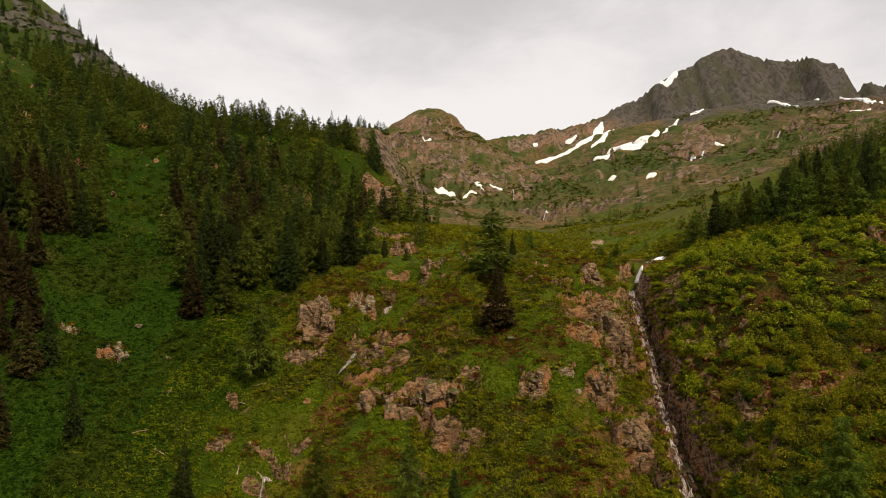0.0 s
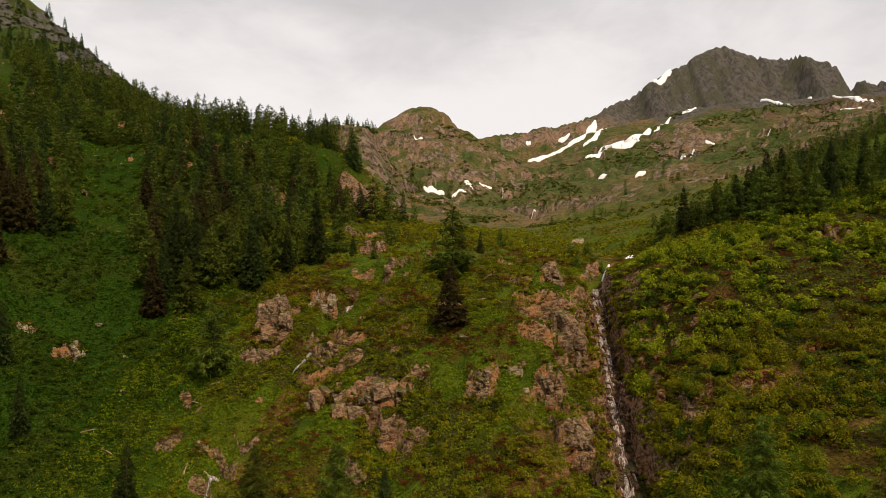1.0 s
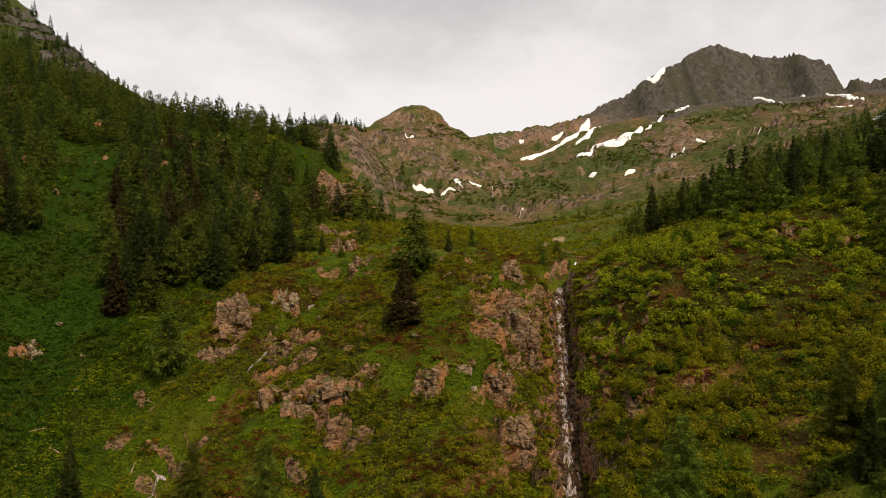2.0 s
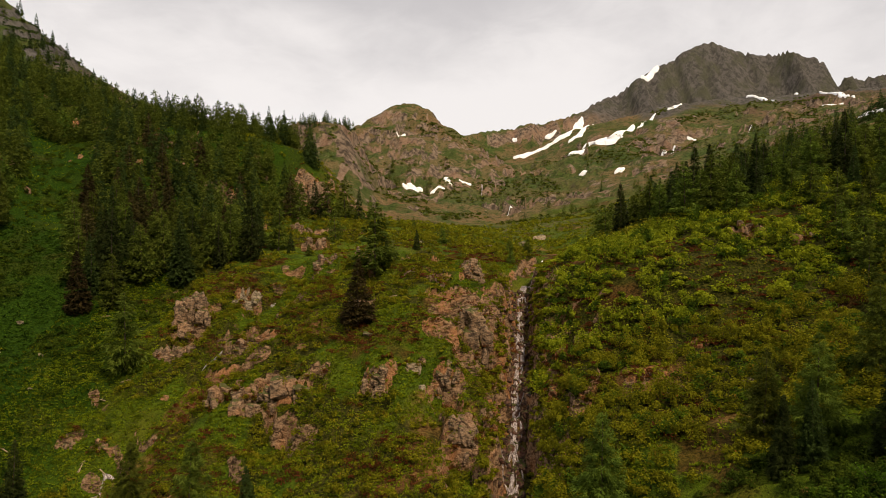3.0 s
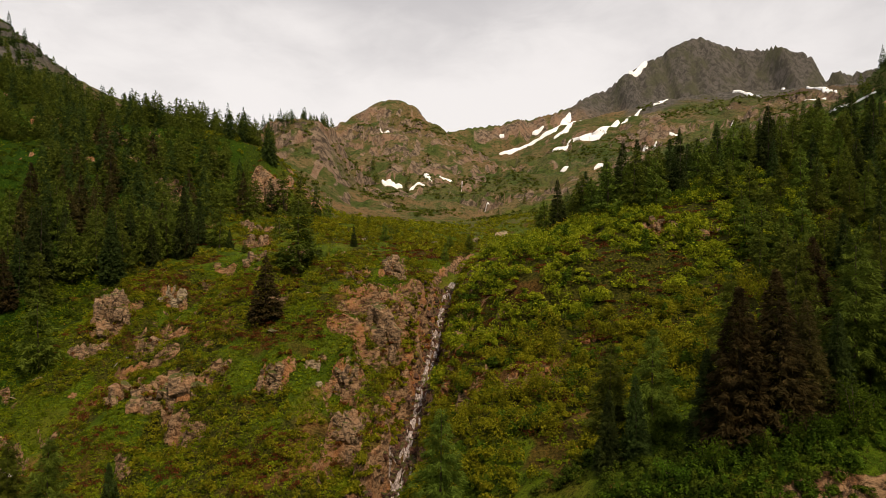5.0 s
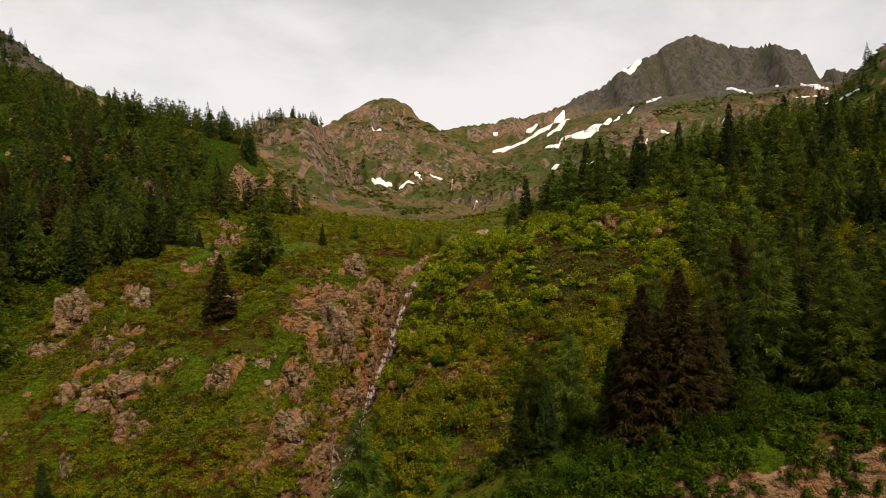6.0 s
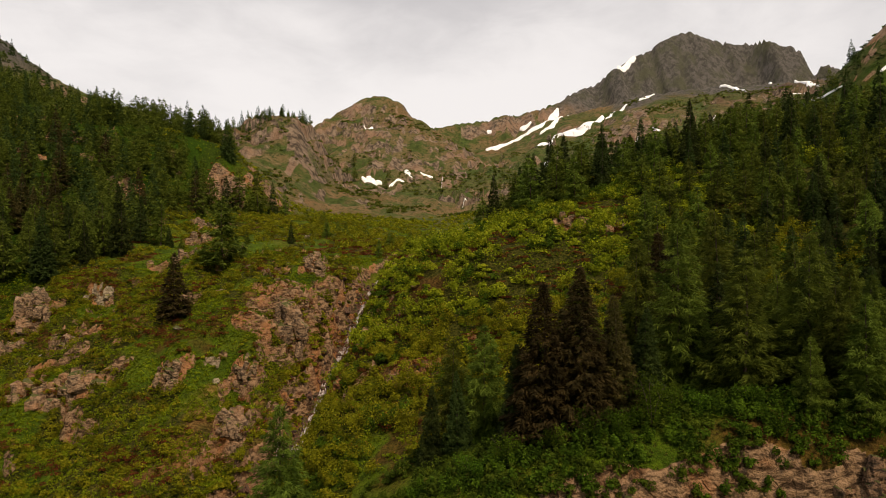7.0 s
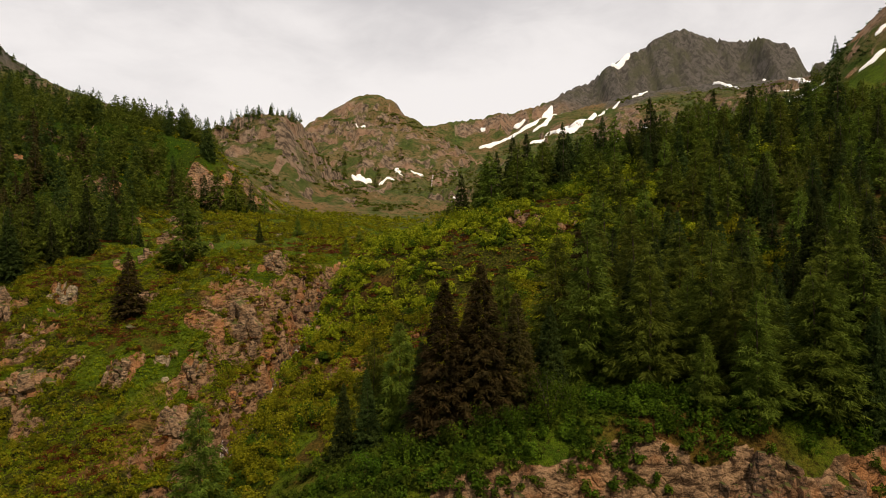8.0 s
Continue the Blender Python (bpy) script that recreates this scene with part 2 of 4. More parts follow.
SECTIONS = [
    # negative-y rises and the x = -900 heights: unseen slopes added to block skylight
    (-1800, [(-900, 700), (900, 700)]),
    (-700, [(-900, 420), (0, 330), (900, 420)]),
    (-250, [(-900, 420), (-400, 60), (0, 10), (400, 60), (900, 330)]),
    (-90, [(-900, 430), (-400, 30), (-100, -72), (100, -72), (400, 40), (900, 300)]),
    (0, [(-900, 470), (-400, 0), (-150, -60), (0, -75), (60, -62), (140, -32), (400, 60)]),
    (40, [(-900, 470), (-400, 30), (-150, -50), (0, -62), (50, -56), (70, -52), (90, -48), (140, -44), (400, 90)]),
    (57, [(-900, 470), (-400, 36), (-150, -46), (-40, -60), (30, -54), (55, -41), (68, -33), (80, -30), (95, -29), (118, -30), (140, -29), (400, 98)]),
    (65, [(-900, 470), (-400, 40), (-150, -42), (-40, -58), (30, -52), (55, -36), (68, -27), (80, -23), (95, -21.5), (118, -22), (140, -20), (400, 100)]),
    (80, [(-900, 470), (-400, 45), (-150, -38), (-40, -54), (20, -47), (45, -42), (58, -31), (66, -27), (80, -22.5), (95, -20.5), (110, -20), (150, -11), (400, 105)]),
    (110, [(-900, 470), (-400, 60), (-150, -24), (-80, -40), (-45, -50), (-35, -50), (-14, -41), (2, -38), (23, -33), (35, -35), (56, -25), (65, -23), (80, -17), (110, -9), (150, 0), (220, 12), (400, 60)]),
    (125, [(-900, 470), (-400, 70), (-150, -14), (-90, -32), (-45, -44), (-35, -44), (-14, -34), (2, -30.5), (17, -25.5), (34, -29), (50, -25), (64, -17), (79, -13.5), (105, -6), (150, 5), (220, 17), (400, 62)]),
    (140, [(-900, 470), (-400, 75), (-150, -5), (-90, -26), (-46, -37), (-30, -33), (-14, -26), (14, -17.5), (24, -14), (34, -17.5), (41, -21), (54, -20), (66, -8), (85, -3), (105, 0), (150, 12), (220, 22), (400, 65)]),
    (160, [(-900, 470), (-400, 85), (-150, 5), (-78, -24), (-60, -26), (-32, -20.5), (-18, -20), (0, -12), (20, -8.5), (37, -8.5), (50, -13), (60, -5), (90, 4), (108, 8), (150, 17), (220, 26), (400, 70)]),
    (175, [(-900, 470), (-400, 90), (-150, 14), (-79, -18), (-50, -18), (-24, -13), (-15, -15), (5, -6), (37, -6), (50, -11), (62, -4), (90, 6), (150, 20), (220, 28), (400, 72)]),
    (195, [(-900, 470), (-400, 100), (-150, 25), (-95, -2), (-50, -8), (-20, -6), (12, -2), (50, -7), (70, -3), (100, 8), (150, 21), (220, 30), (400, 78)]),
    (230, [(-900, 470), (-400, 120), (-200, 52), (-109, 13), (-60, 4), (-15, 0), (29, 0), (72, -5.5), (100, 3), (150, 18), (250, 40), (400, 85)]),
    (290, [(-400, 150), (-250, 88), (-140, 44), (-97, 46), (-60, 29), (-30, 12), (29, 5), (82, -2), (130, 12), (200, 34), (300, 62), (400, 98)]),
    (330, [(-400, 180), (-260, 104), (-130, 62), (-85, 59), (-55, 52), (-38, 46), (-26, 36), (-8, 12), (40, 7), (82, 0), (130, 13), (200, 37), (240, 50), (300, 72), (400, 120)]),
    (400, [(-500, 250), (-300, 132), (-200, 95), (-152, 80), (-100, 62), (-60, 44), (-30, 22), (0, 13), (70, 8), (130, 17), (200, 44), (240, 59), (285, 72), (302, 80), (320, 102), (355, 138), (450, 205)]),
    (500, [(-560, 400), (-420, 290), (-303, 188), (-250, 141), (-190, 92), (-120, 70), (-70, 60), (-45, 48), (-20, 30), (40, 21), (90, 20), (150, 34), (300, 70), (450, 120), (600, 185)]),
    (565, [(-500, 240), (-300, 150), (-130, 84), (-95, 92), (-70, 106), (-54, 101), (-42, 78), (-20, 44), (40, 31), (90, 30), (150, 44), (300, 82), (500, 138), (650, 190)]),
    (620, [(-500, 200), (-300, 150), (-150, 98), (-100, 113), (-66, 115), (-50, 111), (-38, 76), (-10, 50), (50, 40), (100, 42), (160, 55), (300, 90), (500, 145), (700, 200)]),
    (720, [(-500, 150), (-300, 130), (-100, 80), (-10, 60), (10, 61), (38, 68), (100, 72), (200, 88), (300, 114), (480, 152), (700, 200)]),
    (744, [(-500, 140), (-300, 126), (-100, 84), (-10, 66), (38, 75), (100, 77), (200, 94), (300, 124), (480, 158), (700, 204)]),
    (766, [(-500, 134), (-300, 120), (-100, 92), (-60, 98), (-16, 104), (34, 99), (70, 84), (130, 80), (200, 100), (300, 133), (480, 163), (700, 206)]),
    (800, [(-500, 120), (-300, 110), (-100, 95), (-20, 105), (60, 84), (130, 86), (200, 108), (300, 146), (480, 172), (700, 210), (900, 260)]),
    (920, [(-500, 60), (-300, 80), (-73, 120), (-16, 140), (50, 118), (142, 114), (240, 155), (350, 188), (475, 200), (600, 212), (720, 222), (900, 270)]),
    (1000, [(-500, 0), (-300, 40), (-73, 90), (57, 120), (142, 131), (240, 172), (350, 200), (480, 222), (600, 228), (720, 232), (900, 280)]),
    (1200, [(-500, -100), (0, 0), (300, 100), (600, 150), (900, 200)]),
    (2600, [(-500, -200), (900, -200)]),
]
CREST = [(-73, 960, 130), (-30, 960, 150), (57, 1000, 169), (142, 1060, 186), (238, 1080, 209), (300, 1112, 243), (313, 1116, 252), (330, 1118, 256),
         (385, 1130, 297), (425, 1140, 316), (455, 1150, 339), (497, 1154, 355), (530, 1150, 345), (578, 1125, 327), (592, 1120, 329), (640, 1095, 314),
         (660, 1085, 309), (674, 1085, 290), (684, 1085, 262), (692, 1088, 263), (698, 1090, 278), (735, 1090, 276), (900, 1100, 300)]
STREAM = [(40, 24, -62), (80, 35, -56), (100, 39.5, -47.5), (112, 41.5, -42.3), (130, 44.3, -34.8), (150, 47, -25.7), (174, 50.3, -15.3), (190, 55, -10.8), (210, 62, -8.6), (227, 69, -7.2)]

# crags that break through the slope: x, y, width, rise
CRAGS = [(-31, 160.5, 9, 7), (-22, 175, 7, 4), (17, 125, 6, 4.5), (-4, 129, 15, 3), (37.5, 165, 6, 5), (36.5, 141, 9, 7), (31, 128, 6, 5), (33, 112, 6, 7), (-16, 148, 7, 3.5),
         (-14, 226, 9, 4), (-30, 306, 16, 9), (-62, 270, 12, 7), (54.5, 113, 5, 4), (64, 111, 9, 3), (-78, 156, 6, 2.5), (44, 152, 4, 4), (12, 150, 5, 2.2), (-45, 134, 4, 2.5), (98, 148, 8, 3), (-96, 292, 12, 6)]


def _section(x, y):
    """Heights read off the sections, smoothly from one to the next."""
    ys = np.array([s[0] for s in SECTIONS], float)
    first = max(int(np.searchsorted(ys, y.min())) - 3, 0)
    last = min(int(np.searchsorted(ys, y.max())) + 3, len(ys))
    ys = ys[first:last]
    w = np.clip(y * 0.011, 1.0, 12)
    zs = []
    for _, pts in SECTIONS[first:last]:
        px, pz = [p[0] for p in pts], [p[1] for p in pts]
        zs.append(sum(np.interp(x + k * w, px, pz) for k in (-1, -0.5, 0, 0.5, 1)) / 5)
    zs = np.array(zs)
    k = np.clip(np.searchsorted(ys, y) - 1, 0, len(ys) - 2)
    n = np.arange(len(x))
    slope = (zs[1:] - zs[:-1]) / (ys[1:] - ys[:-1])[:, None]
    m = np.zeros_like(zs)
    m[1:-1] = np.where(slope[1:] * slope[:-1] > 0, 2 * slope[1:] * slope[:-1] / (slope[1:] + slope[:-1] + 1e-9), 0)
    m[0], m[-1] = slope[0], slope[-1]
    h = ys[k + 1] - ys[k]
    t = np.clip((y - ys[k]) / h, 0, 1)
    return ((2 * t ** 3 - 3 * t ** 2 + 1) * zs[k, n] + (t ** 3 - 2 * t ** 2 + t) * h * m[k, n]
            + (3 * t ** 2 - 2 * t ** 3) * zs[k + 1, n] + (t ** 3 - t ** 2) * h * m[k + 1, n])


def ledges(z, x, y, rise, s):
    """Turns an even slope into banks and small crags, as much as the noise allows."""
    u = z / rise + 1.3 * vnoise(x / 19, y / 23, s) + 0.5 * vnoise(x / 6, y / 8, s + 5)
    f = u - np.floor(u)
    amount = ramp(vnoise(x / 16, y / 21, s + 9), -0.45, 0.5)
    return amount * rise * (ramp(f, 0.52, 0.9) - f)


def height(x, y):
    x, y = np.broadcast_arrays(np.asarray(x, float), np.asarray(y, float))
    shape = x.shape
    x, y = x.ravel(), y.ravel()
    z = _section(x, y)
    # the mountains round the head of the valley
    cx = [p[0] for p in CREST]
    rough = 8 * fbm(x / 60, y / 60, 40, 4) * ramp(y, 420, 800)
    cy, cz = np.interp(x, cx, [p[1] for p in CREST]), np.interp(x, cx, [p[2] for p in CREST])
    steep = 0.92 + 0.38 * ramp(x, 230, 420)
    d = cy + 14 * vnoise(x / 28, x * 0, 3) + 5 * vnoise(x / 9, x * 0, 4) - y
    bent = x + 14 * vnoise(x / 40, d / 30, 50)
    gully = (1 - np.abs(fbm(bent / 26, d / 90, 51, 3))) * 7 + (1 - np.abs(vnoise(bent / 8, d / 40, 52))) * 3.5
    far = np.clip(d, 0, None)
    front = cz - steep * far - ramp(d, 4, 30) * (gully - 6) * ramp(x, 200, 380)
    ridge = np.where(d > 0, front, cz + 0.7 * d)
    ridge = np.where(x < -73, -500, ridge)
    z = z + rough * 0.55
    z = np.where(y > 500, np.maximum(z, ridge) + 4 * np.exp(-((z - ridge) / 14) ** 2), z)
    r = np.hypot((x + 16) * np.where(x < -16, 0.88, 1.12), (y - 912) * 0.9)
    r = r + 5 * vnoise(x / 20, y / 20, 61) * ramp(r, 5, 40)
    dome = 193 - 0.0095 * np.minimum(r, 42) ** 2 - 0.85 * np.clip(np.minimum(r, 62) - 42, 0, None) - 0.55 * np.clip(r - 62, 0, None) - ramp(r, 14, 45) * 4 * (1 - np.abs(vnoise(x / 9, y / 30, 62)))
    z = np.where(y > 600, np.maximum(z, dome), z)
    # far crags and bluffs: broken rock steps
    rocky = ramp(y, 400, 560) * (1 - ramp(y, 820, 900))
    u = z / 15 + 1.1 * fbm(x / 60, y / 60, 71, 3)
    f = u - np.floor(u)
    z = z + rocky * ramp(vnoise(x / 45, y / 55, 75), -0.45, 0.35) * 15 * 0.85 * (ramp(f, 0.6, 0.9) - f)
    z = z + rocky * (1.6 + 2.4 * ramp(y, 725, 750) * (1 - ramp(y, 775, 800))) * (np.abs(vnoise(x / 7, y / 26, 77)) - 0.3)
    z = z + ramp(y, 430, 560) * (3.6 * (0.4 - np.abs(vnoise(x / 15, y / 19, 85))) + 1.8 * (0.4 - np.abs(vnoise(x / 6.5, y / 9, 86))))
    # the near slopes: hummocks, banks, small crags
    near = ramp(y, 20, 60) * (1 - ramp(y, 360, 480))
    z = z + near * (0.9 * fbm(x / 24, y / 24, 11, 2) + 0.45 * fbm(x / 7, y / 7, 14, 3))
    bank = near * ramp(y, 88, 112) * (1 - ramp(y, 186, 215)) * (1 - 0.75 * ramp(x, 46, 62)) * ramp(x, -64, -40)
    z = z + 1.1 * bank * ledges(z, x, y, 7.0, 21)
    z = z + near * ramp(y, 215, 260) * ramp(-x, -5, 20) * 0.6 * ledges(z, x, y, 11.0, 31)
    for px, py, wide, rise in CRAGS:
        k = np.nonzero((np.abs(x - px) < 0.7 * wide + 1.5) & (np.abs(y - py) < 2.2 * rise + 4))[0]
        if len(k):
            qx, qy = x[k], y[k]
            u = (qx - px + 1.2 * vnoise(qy / 3, qx / 3, int(px) % 50)) / wide
            v = qy - py + 0.16 * wide * vnoise(qx / (0.3 * wide), qy / 9, int(py) % 60) + 0.5 * vnoise(qx / 1.3, qy / 1.3, 7)
            z[k] += rise * (ramp(v, -0.13 * rise - 0.3, 0.13 * rise + 0.3) - 0.5) * (1 - ramp(np.abs(v), 0.55 * rise, 2.2 * rise)) * (1 - ramp(np.abs(u), 0.32, 0.6))
    # the rock step in front of the near grove
    z = z + 4.6 * ramp(y + 2.2 * vnoise(x / 7, y * 0, 81) + 0.8 * vnoise(x / 2.2, z / 2, 82), 57.6, 61.2) * ramp(x, 62, 116) * (1 - ramp(y, 70, 118))
    # the ravine of the stream
    gy = [p[0] for p in STREAM]
    gx = np.interp(y, gy, [p[1] for p in STREAM]) + 0.7 * vnoise(y / 6, y * 0, 91)
    gz = np.interp(y, gy, [p[2] for p in STREAM]) + 0.5 * vnoise(y / 3, x / 3, 92)
    east = np.clip(x - gx, 0, None)
    cap = gz + 1.0 + 1.15 * east + 0.035 * east ** 2 + 1.2 * vnoise(x / 4, y / 5, 97)
    low = (x > gx) * ramp(y, 88, 100) * (1 - ramp(y, 178, 200)) * (1 - ramp(east, 14, 24))
    z = z + low * (np.minimum(z, cap) - z)
    side = np.abs(x - gx) + 1.3 * vnoise(x / 5, y / 6, 93) + 0.7 * vnoise(x / 1.7, y / 2.2, 94)
    cut = (1 - ramp(side, 1.9, np.where(x > gx, 3.6, 4.6))) * ramp(y, 30, 50) * (1 - ramp(y, 205, 232))
    z = z + cut * (np.minimum(gz, z - 0.6) - z)
    # the rill on the open slope
    lx = np.interp(y, [115, 124, 150, 175, 200], [-38, -34.5, -21, -15, -10]) + 0.8 * vnoise(y / 5, y * 0, 95)
    z = z - 1.6 * (1 - ramp(np.abs(x - lx), 0.8, 4.0)) * ramp(y, 100, 116) * (1 - ramp(y, 182, 205))
    return z.reshape(shape)

# ---- building helpers ----
def mesh_from(name, verts, faces, mat, smooth=False):
    """A mesh from arrays: verts n x 3, faces n x 3 or n x 4."""
    verts, faces = np.asarray(verts, np.float32), np.asarray(faces, np.int32)
    me = bpy.data.meshes.new(name)
    n, k = faces.shape
    me.vertices.add(len(verts))
    me.vertices.foreach_set("co", verts.ravel())
    me.loops.add(n * k)
    me.loops.foreach_set("vertex_index", faces.ravel())
    me.polygons.add(n)
    me.polygons.foreach_set("loop_start", np.arange(n, dtype=np.int32) * k)
    me.polygons.foreach_set("loop_total", np.full(n, k, np.int32))
    me.polygons.foreach_set("use_smooth", np.full(n, smooth))
    me.update(calc_edges=True)
    me.materials.append(mat)
    return me


def part(name, me, parent, label="", m=None):
    ob = new(name, me)
    ob.parent = parent
    if m is not None:
        ob.matrix_basis = m
    return tagged(ob, label)


def triples(n):
    return np.arange(n * 3).reshape(n, 3)


def ground_at(x, y):
    return float(height(np.array([x]), np.array([y]))[0])


def unit(v):
    return v / (np.linalg.norm(v, axis=-1, keepdims=True) + 1e-9)


def sprays(centre, along, size, slim, rng, tilt=0.7):
    """Small pointed leaves or twigs at centre, pointing along."""
    along = unit(along)
    side = unit(np.cross(along, unit(np.array([0, 0, 1.0]) + tilt * rng.normal(size=centre.shape))))
    a, b = along * size[:, None] * 0.5, side * size[:, None] * 0.5 * slim
    return np.stack([centre + 1.15 * a, centre - 0.6 * a + 1.3 * b, centre - 0.6 * a - 1.3 * b], 1).reshape(-1, 3)


def leaves(centre, facing, size, slim, rng):
    """Small leaves that face a given way, turned at random in their own plane."""
    n = unit(facing)
    a = unit(np.cross(n, rng.normal(size=n.shape)))
    b = np.cross(n, a)
    a, b = a * size[:, None] * 0.5, b * size[:, None] * 0.5 * slim
    return np.stack([centre + 1.2 * a, centre - 0.7 * a + 1.2 * b, centre - 0.7 * a - 1.2 * b], 1).reshape(-1, 3)


def gorge_x(y):
    return np.interp(y, [p[0] for p in STREAM], [p[1] for p in STREAM])


# ---- the ground, one sheet out to the horizon ----
def build_ground():
    rows = np.concatenate([np.linspace(-1800, -60, 30), np.linspace(-40, 50, 14), np.exp(np.linspace(np.log(54), np.log(300), 390)), np.exp(np.linspace(np.log(302), np.log(1260), 190)), np.geomspace(1290, 3600, 16)])
    u = np.concatenate([-1 - np.geomspace(6, 0.02, 12), np.linspace(-1, 1, 510), 1 + np.geomspace(0.02, 6, 12)])
    y = np.repeat(rows[:, None], len(u), 1)
    x = 40 + u[None, :] * (50 + 0.74 * np.clip(y, 50, 1400))
    z = height(x, y)
    n, k = x.shape
    i = (np.arange(n - 1)[:, None] * k + np.arange(k - 1)[None, :]).ravel()
    me = mesh_from("ground", np.stack([x, y, z], -1).reshape(-1, 3), np.stack([i, i + 1, i + k + 1, i + k], 1), GROUND, True)
    zy = np.gradient(z, axis=0) / np.gradient(y, axis=0)
    zx = np.gradient(z, axis=1) / np.gradient(x, axis=1)
    steep = np.hypot(zx, zy - zx * np.gradient(x, axis=0) / np.gradient(y, axis=0))
    high = ramp(y + 60 * fbm(x / 120, y / 120, 7, 3), 360, 520)
    rock = ramp(steep + 0.55 * fbm(x / 5, y / 4, 27, 3), 1.30, 1.85) * (1 - high) + np.maximum(ramp(steep + 0.3 * fbm(x / 40, y / 40, 8, 3), 0.75, 1.15), 0.8 * ramp(fbm(x / 22, y / 26, 18, 4), 0.45, 0.85) * ramp(y, 450, 560) * (1 - ramp(y, 800, 950))) * high
    grey = ramp(x, 215, 290) * ramp(y, 820, 900) * ramp(z / np.clip(y, 1, None) + 0.012 * fbm(x / 50, y / 50, 23, 3), 0.168, 0.205)
    rock = np.maximum(rock, grey * 0.8)
    left_ridge = ramp(-x, 205, 250) * ramp(y, 380, 430) * ramp(z, 85, 120)
    rock, grey = np.maximum(rock, left_ridge * (0.20 + 0.65 * ramp(fbm(x / 24, y / 24, 26, 3), -0.3, 0.3))), np.maximum(grey, left_ridge)
    brush = np.exp(-(((x - 392) / 66) ** 2 + ((y - 930) / 95) ** 2) ** 2) + 0.7 * ramp(fbm(x / 55, y / 70, 24, 3), 0.2, 0.6) * ramp(y, 420, 500)
    brush = np.clip(brush, 0, 1) * (1 - 0.7 * grey) + 0.8 * left_ridge
    litter = np.where(x > gorge_x(y), ramp(y, 88, 100) * (1 - ramp(y, 230, 290)), ramp(fbm(x / 13, y / 15, 47, 3) + 0.5 * ramp(y, 128, 95), 0.0, 0.35) * ramp(y, 78, 98))
    scree = ramp(x + 60 + 0.4 * fbm(x / 60, y / 60, 19, 3) * 90, 380, 470) * ramp(y, 700, 860) * (1 - ramp(steep, 1.1, 1.5))
    rock = rock * (1 - 0.85 * scree * (1 - grey)) * (1 - 0.75 * brush * (1 - left_ridge))
    soil = np.maximum(np.exp(-((x - 65) / 5.5) ** 2 - ((y - 111) / 4.5) ** 2), np.exp(-((x - gorge_x(y) + 2.2) / 3.2) ** 2 - ((y - 146) / 26.0) ** 2))
    soil = np.maximum(soil, scree * (1 - brush))
    soil = np.maximum(soil, ramp(fbm(x / 12, y / 15, 55, 3), 0.85, 1.25) * 0.5 * (1 - high))
    soil = soil * (1 - 0.8 * ramp(-x, 34, 56) * (1 - ramp(y, 250, 330)))
    heath = ramp(fbm(x / 11, y / 9, 66, 3), 0.45, 0.85) * 0.9
    # mask of lush growth; on the left meadow it also paints the dimming
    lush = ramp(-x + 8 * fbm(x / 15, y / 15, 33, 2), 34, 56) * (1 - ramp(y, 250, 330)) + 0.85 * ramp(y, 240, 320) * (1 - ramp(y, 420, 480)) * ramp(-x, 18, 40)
    shoulder = ramp(x, 250, 290) * ramp(y, 345, 380) * (1 - ramp(y, 480, 540))
    lush, rock = np.maximum(lush, np.maximum(0.9 * shoulder, left_ridge)), np.maximum(rock, shoulder * 0.8 * ramp(fbm(x / 13, y / 13, 29, 3), 0.1, 0.5))
    litter, heath = litter * (1 - 0.85 * np.clip(lush, 0, 1)), heath * (1 - 0.85 * np.clip(lush, 0, 1))
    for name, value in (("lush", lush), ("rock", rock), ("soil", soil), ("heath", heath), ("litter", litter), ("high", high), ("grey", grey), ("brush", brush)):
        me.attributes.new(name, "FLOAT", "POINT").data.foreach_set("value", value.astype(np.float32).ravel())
    tagged(new("ground", me), "steep alpine mountainside of grass, heath, scree and bare rock", "ground", kind="structure")


build_ground()


# ---- trees ----
def trunk_mesh(h, r, rng, name="trunk"):
    rings, sides = 9, 8
    v, f = [], []
    bend = rng.normal(size=2) * 0.012 * h
    for i in range(rings):
        t = i / (rings - 1)
        rr = r * (1 - t) ** 0.8 * (1 + 0.6 * max(0, 0.08 - t) / 0.08) + 0.015
        for j in range(sides):
            a = j * math.tau / sides
            v.append((rr * math.cos(a) + bend[0] * math.sin(3 * t), rr * math.sin(a) + bend[1] * math.sin(2.4 * t), t * h * 0.99 - 0.8 * (i == 0)))
    for i in range(rings - 1):
        for j in range(sides):
            k = (j + 1) % sides
            f.append((i * sides + j, i * sides + k, (i + 1) * sides + k, (i + 1) * sides + j))
    return mesh_from(name, v, f, BARK, True)


